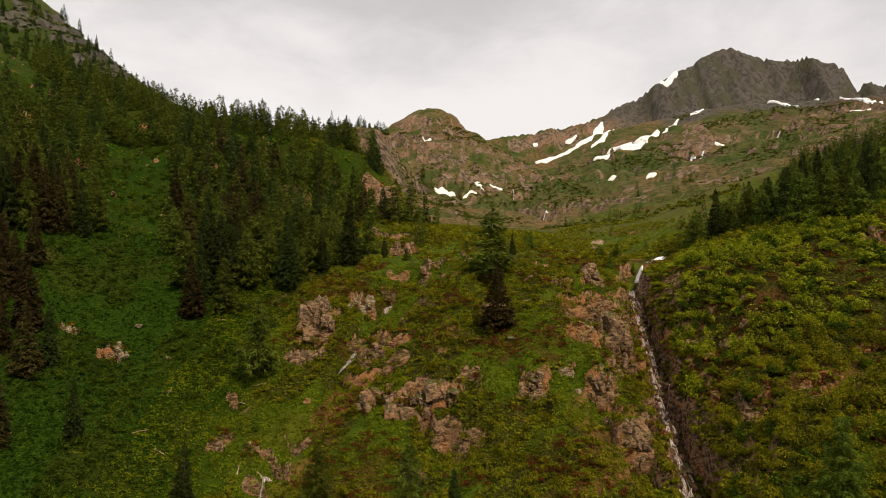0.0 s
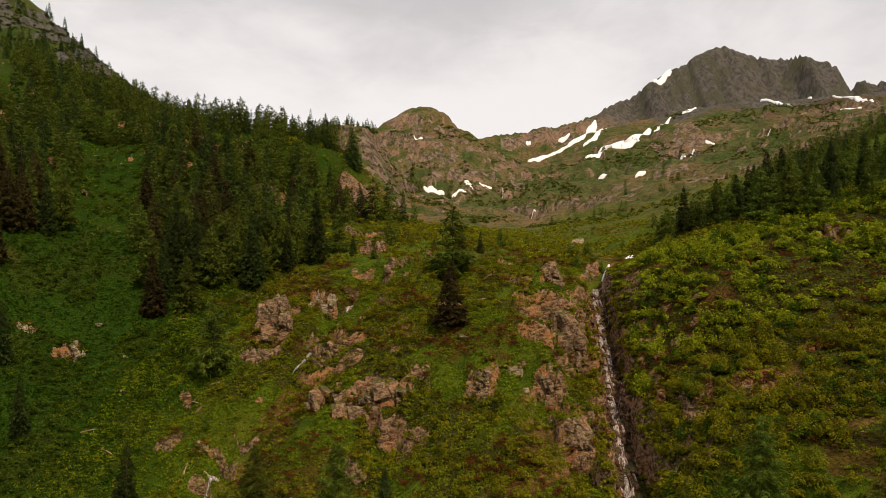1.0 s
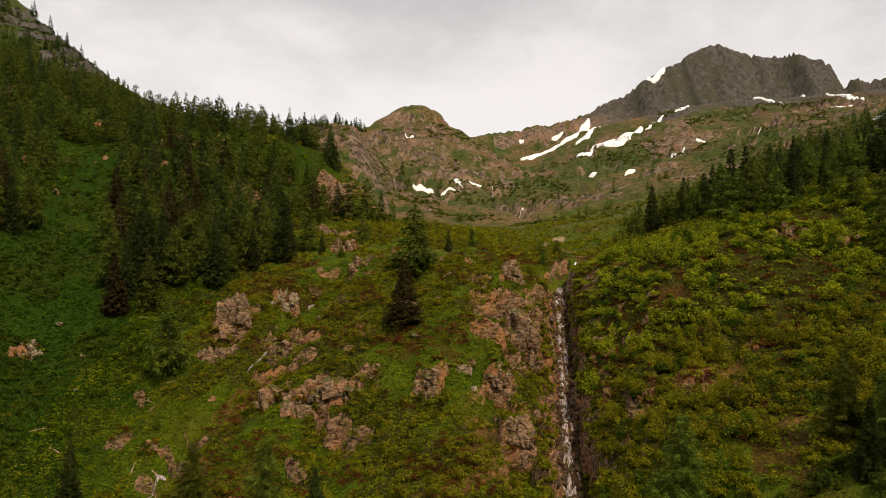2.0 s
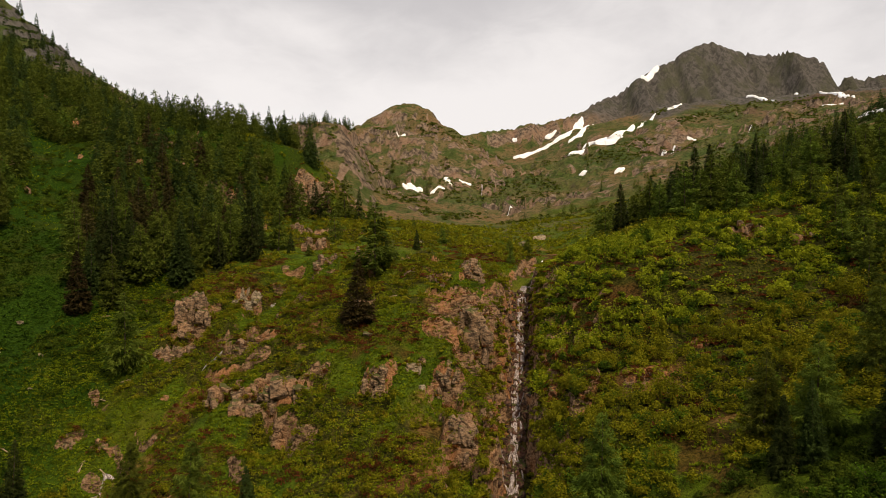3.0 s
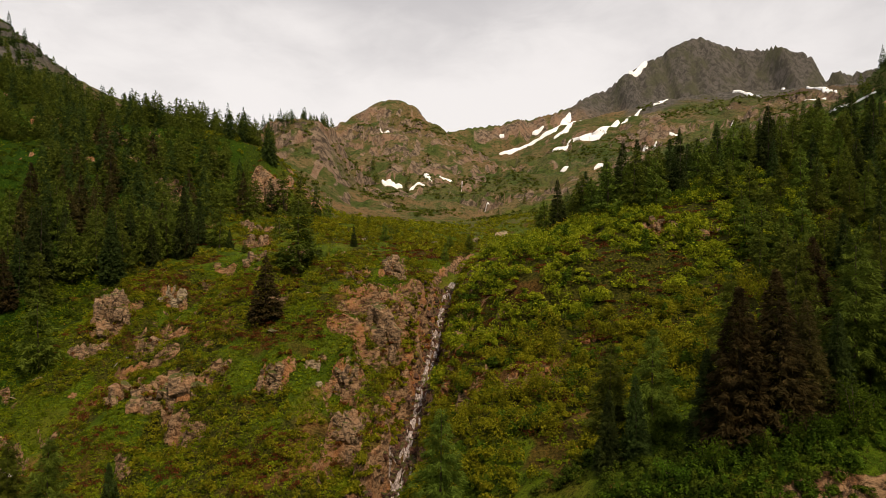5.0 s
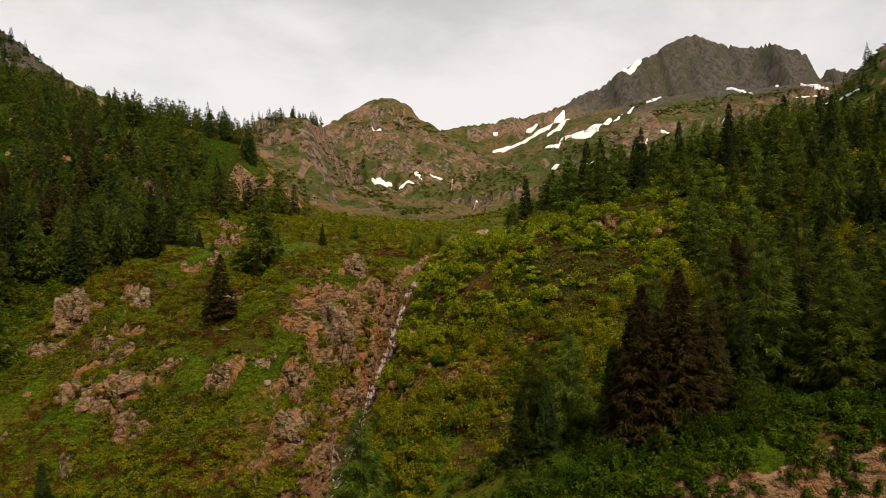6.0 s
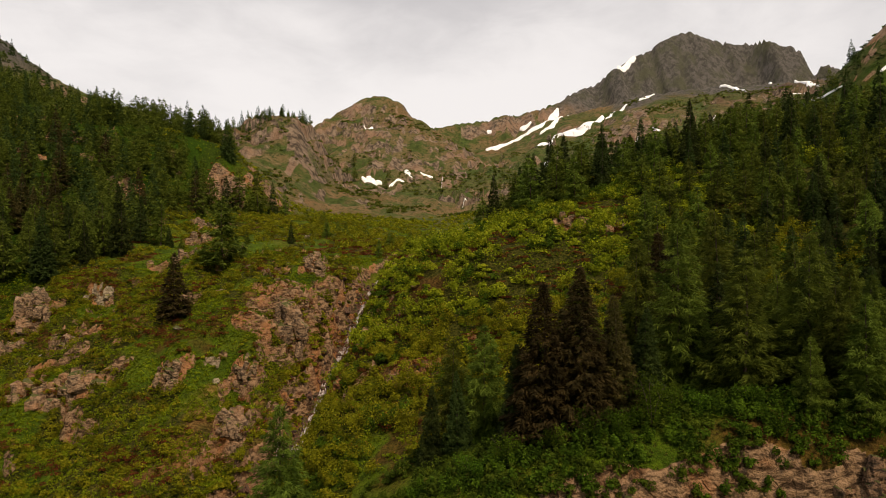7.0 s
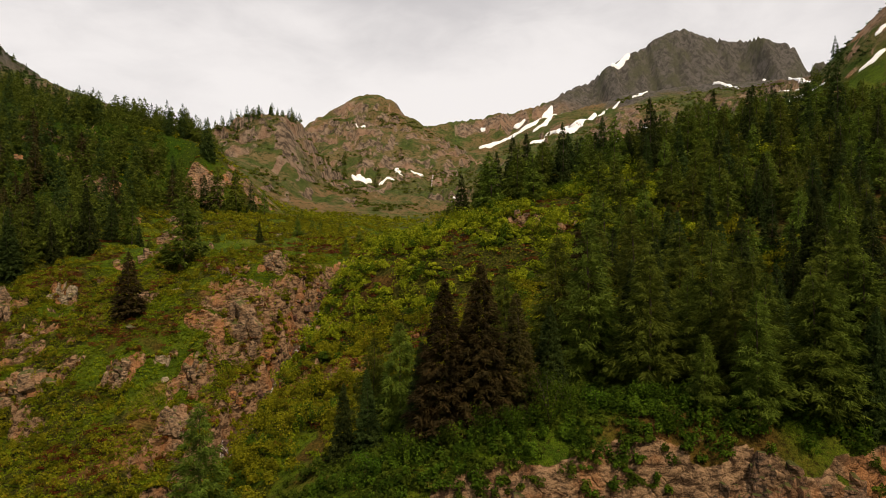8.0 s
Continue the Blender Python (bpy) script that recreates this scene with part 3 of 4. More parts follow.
def crown_points(kind, h, r, levels, arms, twigs, rng, bare=0.08):
    """Whorls of boughs that shorten to a pointed top, each bough a flat spray of fine twigs."""
    c, d, s = [], [], []
    spruce = kind == "spruce"
    up = np.array([0, 0, 1.0])
    for i in range(levels):
        t = bare + (1 - bare) * (i + rng.uniform(-0.35, 0.35)) / levels
        if t > 0.985:
            continue
        reach = r * (1 - t) ** (0.86 if spruce else 0.66) * (0.6 + 0.4 * min(1, (t - bare + 0.04) / 0.16)) + 0.012 * h
        start = rng.uniform(0, math.tau)
        for j in range(arms):
            if rng.random() < (0.06 if spruce else 0.22):
                continue
            az = start + (j + rng.uniform(-0.4, 0.4)) * math.tau / arms
            length = reach * (rng.uniform(0.72, 1.08) if spruce else rng.uniform(0.42, 1.22))
            out = np.array([math.cos(az), math.sin(az), 0.0])
            across = np.array([-out[1], out[0], 0.0])
            k = max(3, int(twigs * (0.15 + 0.85 * length / r)))
            p = np.sqrt(rng.uniform(0.02, 1.0, k))
            fan = rng.uniform(-1, 1, k) * (0.10 + 0.26 * (1 - p)) * length
            if spruce:
                drop = -0.42 * length * p + 0.20 * length * p ** 3
            else:
                drop = 0.05 * length * p - 0.28 * length * p ** 2 + 0.20 * length * p ** 4
            drop = drop - rng.random(k) ** 2 * (0.10 if spruce else 0.16) * length + rng.normal(size=k) * 0.32 * h / levels
            c.append(out * (length * p)[:, None] + across * fan[:, None] + up * (t * h + drop)[:, None])
            hang = -0.35 if spruce else -0.30
            d.append(out * rng.uniform(0.4, 1.0, k)[:, None] + across * (np.sign(fan) * rng.uniform(0.2, 0.9, k))[:, None] + up * (hang + rng.normal(size=k) * 0.28)[:, None])
            s.append(rng.uniform(0.6, 1.25, k) * (0.45 + 0.55 * length / r))
    top = max(6, twigs // 2)
    c.append(np.stack([rng.normal(size=top) * 0.002 * h, rng.normal(size=top) * 0.002 * h, h * (1 - rng.uniform(0, 0.07, top))], 1))
    d.append(rng.normal(size=(top, 3)) * 0.4 + up)
    s.append(np.full(top, 0.4))
    c, d, s = np.concatenate(c), np.concatenate(d), np.concatenate(s)
    size = s * r * (0.20 if twigs > 60 else 0.28 if twigs > 20 else 0.40)
    return sprays(c, d, size, (0.19 if twigs > 60 else 0.29) if spruce else (0.14 if twigs > 60 else 0.24), rng, 0.9)


def crown_mesh(kind, h, r, levels, arms, twigs, rng, mat, bare=0.08):
    v = crown_points(kind, h, r, levels, arms, twigs, rng, bare)
    return mesh_from("crown", v, triples(len(v) // 3), mat)


def tree_kind(kind, grade, seed, mat, label):
    """One model tree 14 m high."""
    rng = np.random.default_rng(seed)
    levels, arms, twigs = {"near": (38, 9, 100), "mid": (28, 8, 36), "far": (20, 7, 18)}[grade]
    r = {"spruce": 2.9, "larch": 3.9}[kind] * rng.uniform(0.88, 1.12)
    bare = {"spruce": 0.03, "larch": 0.07}[kind] * rng.uniform(0.7, 1.6)
    if kind == "larch":
        levels = int(levels * 0.88)
    ob = new(kind + "_tree")
    tagged(ob, label, "tree")
    part("trunk", trunk_mesh(14.0, 0.17, rng), ob)
    part("crown", crown_mesh(kind, 14.0, r, levels, arms, twigs, rng, mat, bare), ob)
    return ob


LABELS = {"spruce": "dark green spruce with drooping boughs on the slope", "larch": "light green airy larch on the grassy slope", "rusty": "brownish spruce with dry rusty needles on the slope"}
MODELS = {}
for grade in ("near", "mid", "far"):
    for name, mat, count in (("spruce", SPRUCE, 3), ("larch", LARCH, 4), ("rusty", RUSTY, 2)):
        MODELS[grade, name] = [["larch" if name == "larch" else "spruce", 100 * count + 7 * i + len(grade) + len(name), mat, None, ()] for i in range(count)]


def plant(name, x, y, tall, rng, grade=None, group="", label="", spread=1.0, z=None):
    grade = grade or ("near" if y < 108 else "mid" if y < 235 else "far")
    pick = MODELS[grade, name][int(rng.integers(len(MODELS[grade, name])))]
    wide = rng.uniform(0.9, 1.15) * spread
    m = pose(x, y, (ground_at(x, y) if z is None else z) - 0.25, rng.normal() * 1.2, rng.normal() * 1.2, rng.uniform(0, 360)) @ Matrix.Diagonal((wide * tall / 14, wide * tall / 14, tall / 14, 1))
    if pick[3] is None:
        pick[3] = tree_kind(pick[0], grade, pick[1], pick[2], LABELS[name])
        pick[3].matrix_basis = m
        pick[4] = list(pick[3].children)
        ob = pick[3]
    else:
        ob = new(pick[3].name.split(".")[0])
        ob.matrix_basis = m
        tagged(ob, category="tree")
        for child in pick[4]:
            part(child.name.split(".")[0], child.data, ob)
    tagged(ob, label or LABELS[name], group=group)
    return ob


rng = np.random.default_rng(5)
# single trees that stand out: kind, x, y, height
LONE = [("spruce", -44.5, 188, 21), ("spruce", -28, 200, 22), ("larch", -35, 204, 18), ("larch", -39, 198, 15), ("larch", 12.6, 171, 18.5), ("rusty", 11.7, 142, 14.5),
        ("spruce", 15.5, 174, 10), ("larch", -42, 150, 18), ("spruce", -71, 126, 12), ("spruce", -47, 118, 13), ("larch", -20.5, 106, 13), ("larch", -5.2, 91, 20),
        ("spruce", 2.0, 95, 12), ("larch", 49, 81, 18), ("spruce", 22, 208, 7), ("larch", 30, 226, 7), ("larch", -8, 236, 12), ("spruce", -19, 214, 7)]
LONE += [("larch", -14, 300, 20), ("spruce", -8, 303, 16), ("larch", -21, 297, 22), ("larch", -3, 306, 13), ("spruce", -27, 296, 18), ("larch", -33, 292, 17)]
for kind, x, y, tall in LONE:
    plant(kind, x, y, tall, rng, spread=1.5 if 11 < x < 13 else 1.0)
# the grove above the rock step
GROVE = [("rusty", 79.8, 68, 17), ("rusty", 84.0, 68, 17.5), ("rusty", 87.8, 69, 13.5), ("rusty", 82.5, 71, 13), ("spruce", 77.5, 70, 11), ("spruce", 68.2, 75, 9.5), ("spruce", 71.2, 74, 10), ("larch", 74.5, 79, 13), ("larch", 70.5, 84, 12), ("spruce", 91, 70, 11),
         ("larch", 102, 71, 16), ("larch", 108.5, 70, 17), ("larch", 112, 65.5, 13), ("larch", 97, 76, 19), ("larch", 104.5, 82, 20), ("larch", 94.5, 84, 17), ("rusty", 98.5, 86, 17), ("larch", 88, 88, 14), ("larch", 110, 62.5, 13), ("larch", 116, 63.5, 14), ("spruce", 121, 62.5, 12), ("larch", 105.5, 64, 8)]
for kind, x, y, tall in GROVE:
    plant(kind, x, y, tall, rng, "near", "grove above the rock step", spread=1.25 if kind == "rusty" else 1.0)


FAR_TREES = {"spruce": [], "larch": []}


def scatter(count, inside, apart, mix, tall, group, xs, ys, grade=None, tries=60):
    """Trees at random where inside(x, y) is true, never closer than apart."""
    done = []
    for _ in range(count * tries):
        x, y = rng.uniform(*xs), rng.uniform(*ys)
        if len(done) >= count:
            break
        if not inside(x, y) or any((x - a) ** 2 + (y - b) ** 2 < apart ** 2 for a, b in done):
            continue
        done.append((x, y))
    for (x, y), z in zip(done, height(*np.array(done).T)):
        name = mix[int(rng.integers(len(mix)))]
        if y > 224 and name != "rusty":
            FAR_TREES[name].append((x, y, z, rng.uniform(*tall) * (0.85 if name == "larch" else 1.0)))
            continue
        plant(name, x, y, rng.uniform(*tall) * (0.82 if name == "larch" else 1.0), rng, grade, group, z=z)


def left_wood(x, y):
    b = x / y
    if y < 182 + 14 * math.sin(x / 9) or b > -0.10 - 0.05 * (y < 215) or b < -0.74:
        return False
    if y < 290 and abs(b + 0.465) < 0.05 and y > 150:
        return False
    if y < 215 and b > -0.36 and x > -36:
        return False
    return not (b > -0.15 and 225 < y < 270)


scatter(225, left_wood, 4.8, ["spruce", "larch", "larch", "larch", "spruce", "larch", "larch", "rusty"], (15, 22), "hillside wood", (-220, -20), (176, 300))
scatter(45, lambda x, y: -0.40 * y < x < -0.16 * y - 4, 4.0, ["larch", "spruce", "larch"], (13, 19), "hillside wood", (-110, -32), (186, 262))
scatter(30, lambda x, y: -0.76 * y < x < -0.60 * y, 3.6, ["rusty", "spruce"], (14, 19), "dark spruces at the meadow's edge", (-150, -70), (118, 200), "mid")
scatter(165, lambda x, y: x > 90 + 5 * math.sin(y / 13) - 0.05 * (y - 150), 4.0, ["larch", "larch", "larch", "spruce"], (15, 20), "wood above the alders", (82, 215), (160, 245))
scatter(135, lambda x, y: x > 81 + 0.2 * y, 3.6, ["larch", "larch", "spruce", "larch"], (10, 14.5), "wood above the rock step", (92, 180), (74, 160), "mid")
scatter(26, lambda x, y: True, 3.6, ["larch", "larch", "spruce", "larch"], (12, 17), "wood above the rock step", (106, 150), (62.5, 92), "near")
scatter(105, lambda x, y: 88 + 0.72 * (y - 221) < x < 120 + 0.9 * (y - 221), 4.6, ["larch", "larch", "spruce", "larch"], (13, 18), "wood above the alders", (90, 290), (235, 400))
scatter(85, lambda x, y: x > -0.70 * y, 4.5, ["spruce", "larch", "spruce"], (9, 15), "trees along the ridge", (-340, -200), (395, 508))
scatter(34, lambda x, y: x > 92 + 5 * math.sin(y / 9), 3.4, ["larch", "larch", "spruce"], (12, 16), "wood above the alders", (90, 138), (176, 236))
scatter(14, lambda x, y: True, 4.5, ["spruce", "larch"], (9, 14), "trees on the shoulder", (286, 330), (385, 425))


scatter(26, lambda x, y: x < 0.36 * y and fbm(np.array([x / 20]), np.array([y / 20]), 68, 2)[0] > -0.3, 6, ["larch"], (3.5, 7.5), "young larches on the upper slope", (-15, 95), (185, 300))


def far_wood(name, kind, mat, stands, label, seed):
    """A far wood as one thing: stands of count, x range, y range, heights and a rule."""
    r = np.random.default_rng(seed)
    shapes = [crown_points(kind, 1.0, {"spruce": 0.21, "larch": 0.29}[kind] * r.uniform(0.85, 1.1), 19, 6, 16, r, 0.05) for _ in range(4)]
    v = []

    def put(i, x, y, z, h):
        a = r.uniform(0, math.tau)
        p = shapes[i % 4] * h
        v.append(np.stack([p[:, 0] * math.cos(a) - p[:, 1] * math.sin(a), p[:, 0] * math.sin(a) + p[:, 1] * math.cos(a), p[:, 2]], 1) + np.array([x, y, z - 0.3]))

    for i, (x, y, z, h) in enumerate(FAR_TREES[kind]):
        put(i, x, y, z, h)
    for count, xs, ys, tall, rule in stands:
        spots = []
        while len(spots) < count:
            x, y = r.uniform(*xs), r.uniform(*ys)
            if rule(x, y):
                spots.append((x, y))
        for done, ((x, y), z) in enumerate(zip(spots, height(*np.array(spots).T))):
            put(done, x, y, z, r.uniform(*tall))
    stuff(name, np.concatenate(v), mat, label, "wood")


def stuff(name, v, mat, label, category):
    tagged(new(name, mesh_from(name, v, triples(len(v) // 3), mat)), label, category, kind="stuff")


def crest_wood(x, y):
    return -0.62 * y < x < -0.095 * y - (4 if y > 335 else 0)


def anywhere(x, y):
    return True


far_wood("spruce_wood", "spruce", SPRUCE, [(26, (-200, -28), (288, 340), (13, 19), crest_wood), (50, (-260, -45), (335, 430), (13, 19), crest_wood), (36, (-125, -52), (575, 640), (8, 13), anywhere), (5, (70, 250), (430, 660), (7, 11), anywhere)], "dark spruce wood along the crest and the far bluff", 21)
far_wood("larch_wood", "larch", LARCH, [(42, (-82, -38), (328, 378), (12, 17), anywhere), (90, (-200, -28), (288, 340), (12, 18), crest_wood), (125, (-250, -45), (335, 425), (11, 17), crest_wood), (40, (-125, -52), (575, 640), (7, 11), anywhere), (26, (60, 260), (430, 700), (6, 10), anywhere), (12, (-45, 20), (560, 700), (9, 13), anywhere)], "light green larch wood on the far slopes", 22)


# ---- rocks ----
def hull_mesh(seed, mat, name="block", worn=True):
    r = np.random.default_rng(seed)
    bm = bmesh.new()
    p = r.uniform(-1, 1, (18, 3))
    p = p / np.max(np.abs(p), axis=1, keepdims=True) * r.uniform(0.78, 1.0, (18, 1))
    for q in p:
        bm.verts.new(q * 0.5)
    out = bmesh.ops.convex_hull(bm, input=bm.verts)
    bmesh.ops.delete(bm, geom=[g for g in set(out["geom_interior"]) if isinstance(g, bmesh.types.BMVert)], context="VERTS")
    if worn:
        bmesh.ops.bevel(bm, geom=list(bm.edges), offset=0.01, segments=1, affect="EDGES")
    me = bpy.data.meshes.new(name)
    bm.to_mesh(me)
    bm.free()
    me.materials.append(mat)
    return me


BLOCKS = {m.name: [hull_mesh(31 * i + 3, m) for i in range(9)] for m in (ROCK, ORANGE_ROCK, GREY_ROCK, SHADE_TINTED_STEP_ROCK)}


def outcrop(x, y, wide, tall, count, mat, seed, label, lean=8.0, name="rock_outcrop", proud=0.2, size=1.0):
    """A crag of jointed blocks, bedded in the slope and rising in steps."""
    r = np.random.default_rng(seed)
    base = ground_at(x, y)
    top = new(name)
    top.location = (x, y, base)
    tagged(top, label, "rock", "rock outcrops")
    turn, n = r.uniform(-25, 25), int(count * 1.5)
    dx = r.uniform(-0.5, 0.5, n) * wide
    up = r.uniform(0, 1, n) * tall * (1 - 0.8 * (2 * dx / wide) ** 2)
    dy = up * 0.30 + r.uniform(-0.8, 0.8, n)
    s = (0.12 + 0.26 * r.random(n) ** 1.6) * (0.6 * wide + 0.4 * tall) * size + 0.25
    here = height(x + dx, y + dy)
    z = np.minimum(np.maximum(base + up * 0.8, here - 0.3 * s), here + proud * s) - base
    for i in range(n):
        m = pose(dx[i], dy[i], z[i], r.normal() * lean, r.normal() * lean, turn + r.normal() * 14)
        m = m @ Matrix.Diagonal((s[i] * r.uniform(0.6, 1.3), s[i] * r.uniform(0.8, 1.2), s[i] * r.uniform(0.9, 2.1), 1))
        part("block", BLOCKS[mat.name][int(r.integers(9))], top, "", m)
    return top


PINK = "pinkish brown crag of jointed rock blocks in the grass"
PALE = "pale lichen-grey rock outcrop with mossy top in the grass"
OUTCROPS = [(-31, 160.5, 8, 10, 34, PINK), (-78, 156, 5, 3.5, 12, PALE), (-90, 158, 3.5, 3, 8, PALE), (-22, 175, 6, 5, 16, PALE), (-14, 226, 7, 4, 14, PINK), (17, 125, 5, 5, 20, PINK), (-4, 129, 14, 3.2, 26, PINK),
            (24, 128.5, 3, 3.5, 9, PALE), (37.5, 165, 5, 6, 20, PINK), (36.5, 140.5, 7, 8, 30, PINK), (-32, 153, 9, 8, 26, PINK), (-13, 131, 9, 3, 16, PINK), (31, 128, 4, 5, 14, PINK), (33, 112, 4, 8, 20, PINK), (-16, 148, 6, 4, 14, PINK)]
for i, (x, y, wide, tall, count, label) in enumerate(OUTCROPS):
    outcrop(x, y, wide, tall, count, GREY_ROCK if label == PALE else ROCK, 40 + i, label)
LEDGES = [(-45.5, 133.5, 2.5, 2.5, 6), (-38, 131, 3, 2.5, 7), (-2, 186, 7, 3.5, 14), (7, 190, 4, 2, 6), (97, 148, 5, 2.5, 8), (107, 140, 4, 3, 8), (28, 158, 4, 2.5, 8), (22, 163, 3, 2, 6), (9, 152, 3, 1.6, 6), (-8, 160, 4, 2, 7), (-62, 270, 10, 7, 16), (-96, 292, 10, 6, 14), (-30, 305, 14, 12, 30), (-24, 300, 8, 8, 14), (-48, 238, 6, 4, 10), (-26, 262, 7, 5, 12)]
for i, (x, y, wide, tall, count) in enumerate(LEDGES):
    outcrop(x, y, wide, tall, count, ROCK, 70 + i, "weathered brown rock ledge in the bank")
RAVINE_WALLS = [(45.2, 152, 2.6, 7, 14), (47.0, 160, 2.6, 7, 14), (48.6, 168, 2.4, 6, 12), (42.2, 138, 2.6, 6, 12), (39.8, 126, 2.6, 6, 12), (38.0, 115, 2.6, 6, 12), (64.5, 110, 6, 3, 16), (55, 112.5, 3.5, 5, 12), (76, 116.5, 4, 2, 7), (51, 121, 2.4, 6, 12), (53.5, 131, 2.4, 6, 10)]
for i, (x, y, wide, tall, count) in enumerate(RAVINE_WALLS):
    outcrop(x, y, wide, tall, count, ORANGE_ROCK, 170 + i, "rusty orange rock wall along the ravine", 6.0, size=0.7)
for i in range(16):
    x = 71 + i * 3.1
    outcrop(x, 57.6 + 0.7 * math.sin(i * 1.7), 4.6, 6.5, 24, SHADE_TINTED_STEP_ROCK, 90 + i, "pinkish fractured rock step below the grove", 6.0, "rock_step", -0.12, 0.75)
for i, (x, y, s) in enumerate([(14.4, 137.5, 1.6), (81, 345, 5.5), (64, 280, 3.2), (-79, 170.5, 1.4), (-66, 158, 1.0), (26, 126, 1.3), (22, 232, 2.0), (47, 240, 2.2), (-60, 144, 0.9), (41, 172, 1.7), (-100, 233, 1.8), (30, 168, 1.3), (76, 100, 1.6)]):
    ob = new("boulder", BLOCKS[GREY_ROCK.name][i % 9])
    ob.matrix_basis = pose(x, y, ground_at(x, y) + 0.18 * s, 8, -6, 47 * i) @ Matrix.Diagonal((s * 1.3, s, s * 0.9, 1))
    tagged(ob, "pale grey boulder bedded in the grass", "boulder", "boulders")


# ---- the streams ----
def ribbon(name, ys, xs, half, seed, lift, strands=1):
    """White water running down between stones: broken strands of uneven width."""
    r = np.random.default_rng(seed)
    v, f = [], []
    for s in range(strands):
        n = int((ys[-1] - ys[0]) / 0.3)
        y = np.linspace(ys[0], ys[-1], n)
        x = np.interp(y, ys, xs) + (0.45 + 0.4 * s) * vnoise(y / 5.5, y * 0 + s * 7.7, seed) + (0.0, 0.55, -0.6, 1.0)[s] + 0.14 * vnoise(y / 1.3, y * 0 + s * 3.3, seed + 1)
        wd = half * (0.75 + 0.5 * np.abs(vnoise(y / 2.6, y * 0 + s * 5.1, seed + 2)))
        wd = wd * ramp(vnoise(y / 5.0, y * 0 + s * 11.9, seed + 3) + (0.35 if s == 0 else 0), -0.6, -0.2) / (1 + 0.6 * s) + 0.05
        base = len(v)
        for i in range(n):
            for j in range(5):
                q = (j / 4 - 0.5) * 2
                px = x[i] + q * wd[i]
                v.append((px, y[i], 0.16 * (1 - q * q) - 0.3 * (abs(q) == 1)))
        for i in range(n - 1):
            for j in range(4):
                a = base + i * 5 + j
                f.append((a, a + 1, a + 6, a + 5))
    v = np.array(v)
    v[:, 2] += height(v[:, 0], v[:, 1]) + lift + 0.06 * vnoise(v[:, 0] * 1.8, v[:, 1] * 1.5, seed + 4)
    ob = new(name, mesh_from(name, v, f, WATER, True))
    return tagged(ob, "white mountain stream tumbling over dark wet stones", "water", kind="structure")


ribbon("water", [98, 112, 130, 150, 174, 186], [39.2, 41.5, 44.3, 47, 50.3, 53.5], 0.44, 8, 0.35, 4)
ribbon("water", [168, 181], [-15.8, -14.2], 0.9, 12, 0.55)
ribbon("water", [146, 156], [-22.5, -19.2], 1.0, 13, 0.55)
ribbon("water", [114, 126.5], [-38, -34], 1.3, 14, 0.55)
ribbon("water", [640, 664], [69, 71], 0.55, 15, 1.2)


def stones():
    r = np.random.default_rng(77)
    unit_rocks = []
    for me in [hull_mesh(17 * i + 2, DARK_ROCK, "stone", False) for i in range(5)]:
        co = np.zeros(len(me.vertices) * 3, np.float32)
        me.vertices.foreach_get("co", co)
        me.calc_loop_triangles()
        tri = np.zeros(len(me.loop_triangles) * 3, np.int32)
        me.loop_triangles.foreach_get("vertices", tri)
        unit_rocks.append((co.reshape(-1, 3), tri.reshape(-1, 3)))
    v, f, n = [], [], 0
    ys = r.uniform(98, 180, 520)
    xs = np.interp(ys, [p[0] for p in STREAM], [p[1] for p in STREAM]) + r.choice([-1, 1], 520) * (0.35 + np.abs(r.normal(size=520)) * 1.3)
    zs = height(xs, ys)
    for x, y, z in zip(xs, ys, zs):
        co, tri = unit_rocks[int(r.integers(5))]
        s = r.uniform(0.4, 1.7)
        m = np.array(Euler(r.uniform(0, 6, 3)).to_matrix())
        v.append((co * s * np.array([1.2, 1, 0.8])) @ m.T + np.array([x, y, z + 0.1 * s]))
        f.append(tri + n)
        n += len(co)
    tagged(new("stream_stones", mesh_from("stream_stones", np.concatenate(v), np.concatenate(f), DARK_ROCK)), "wet reddish dark stones filling the stream bed", "stones", kind="stuff")


stones()


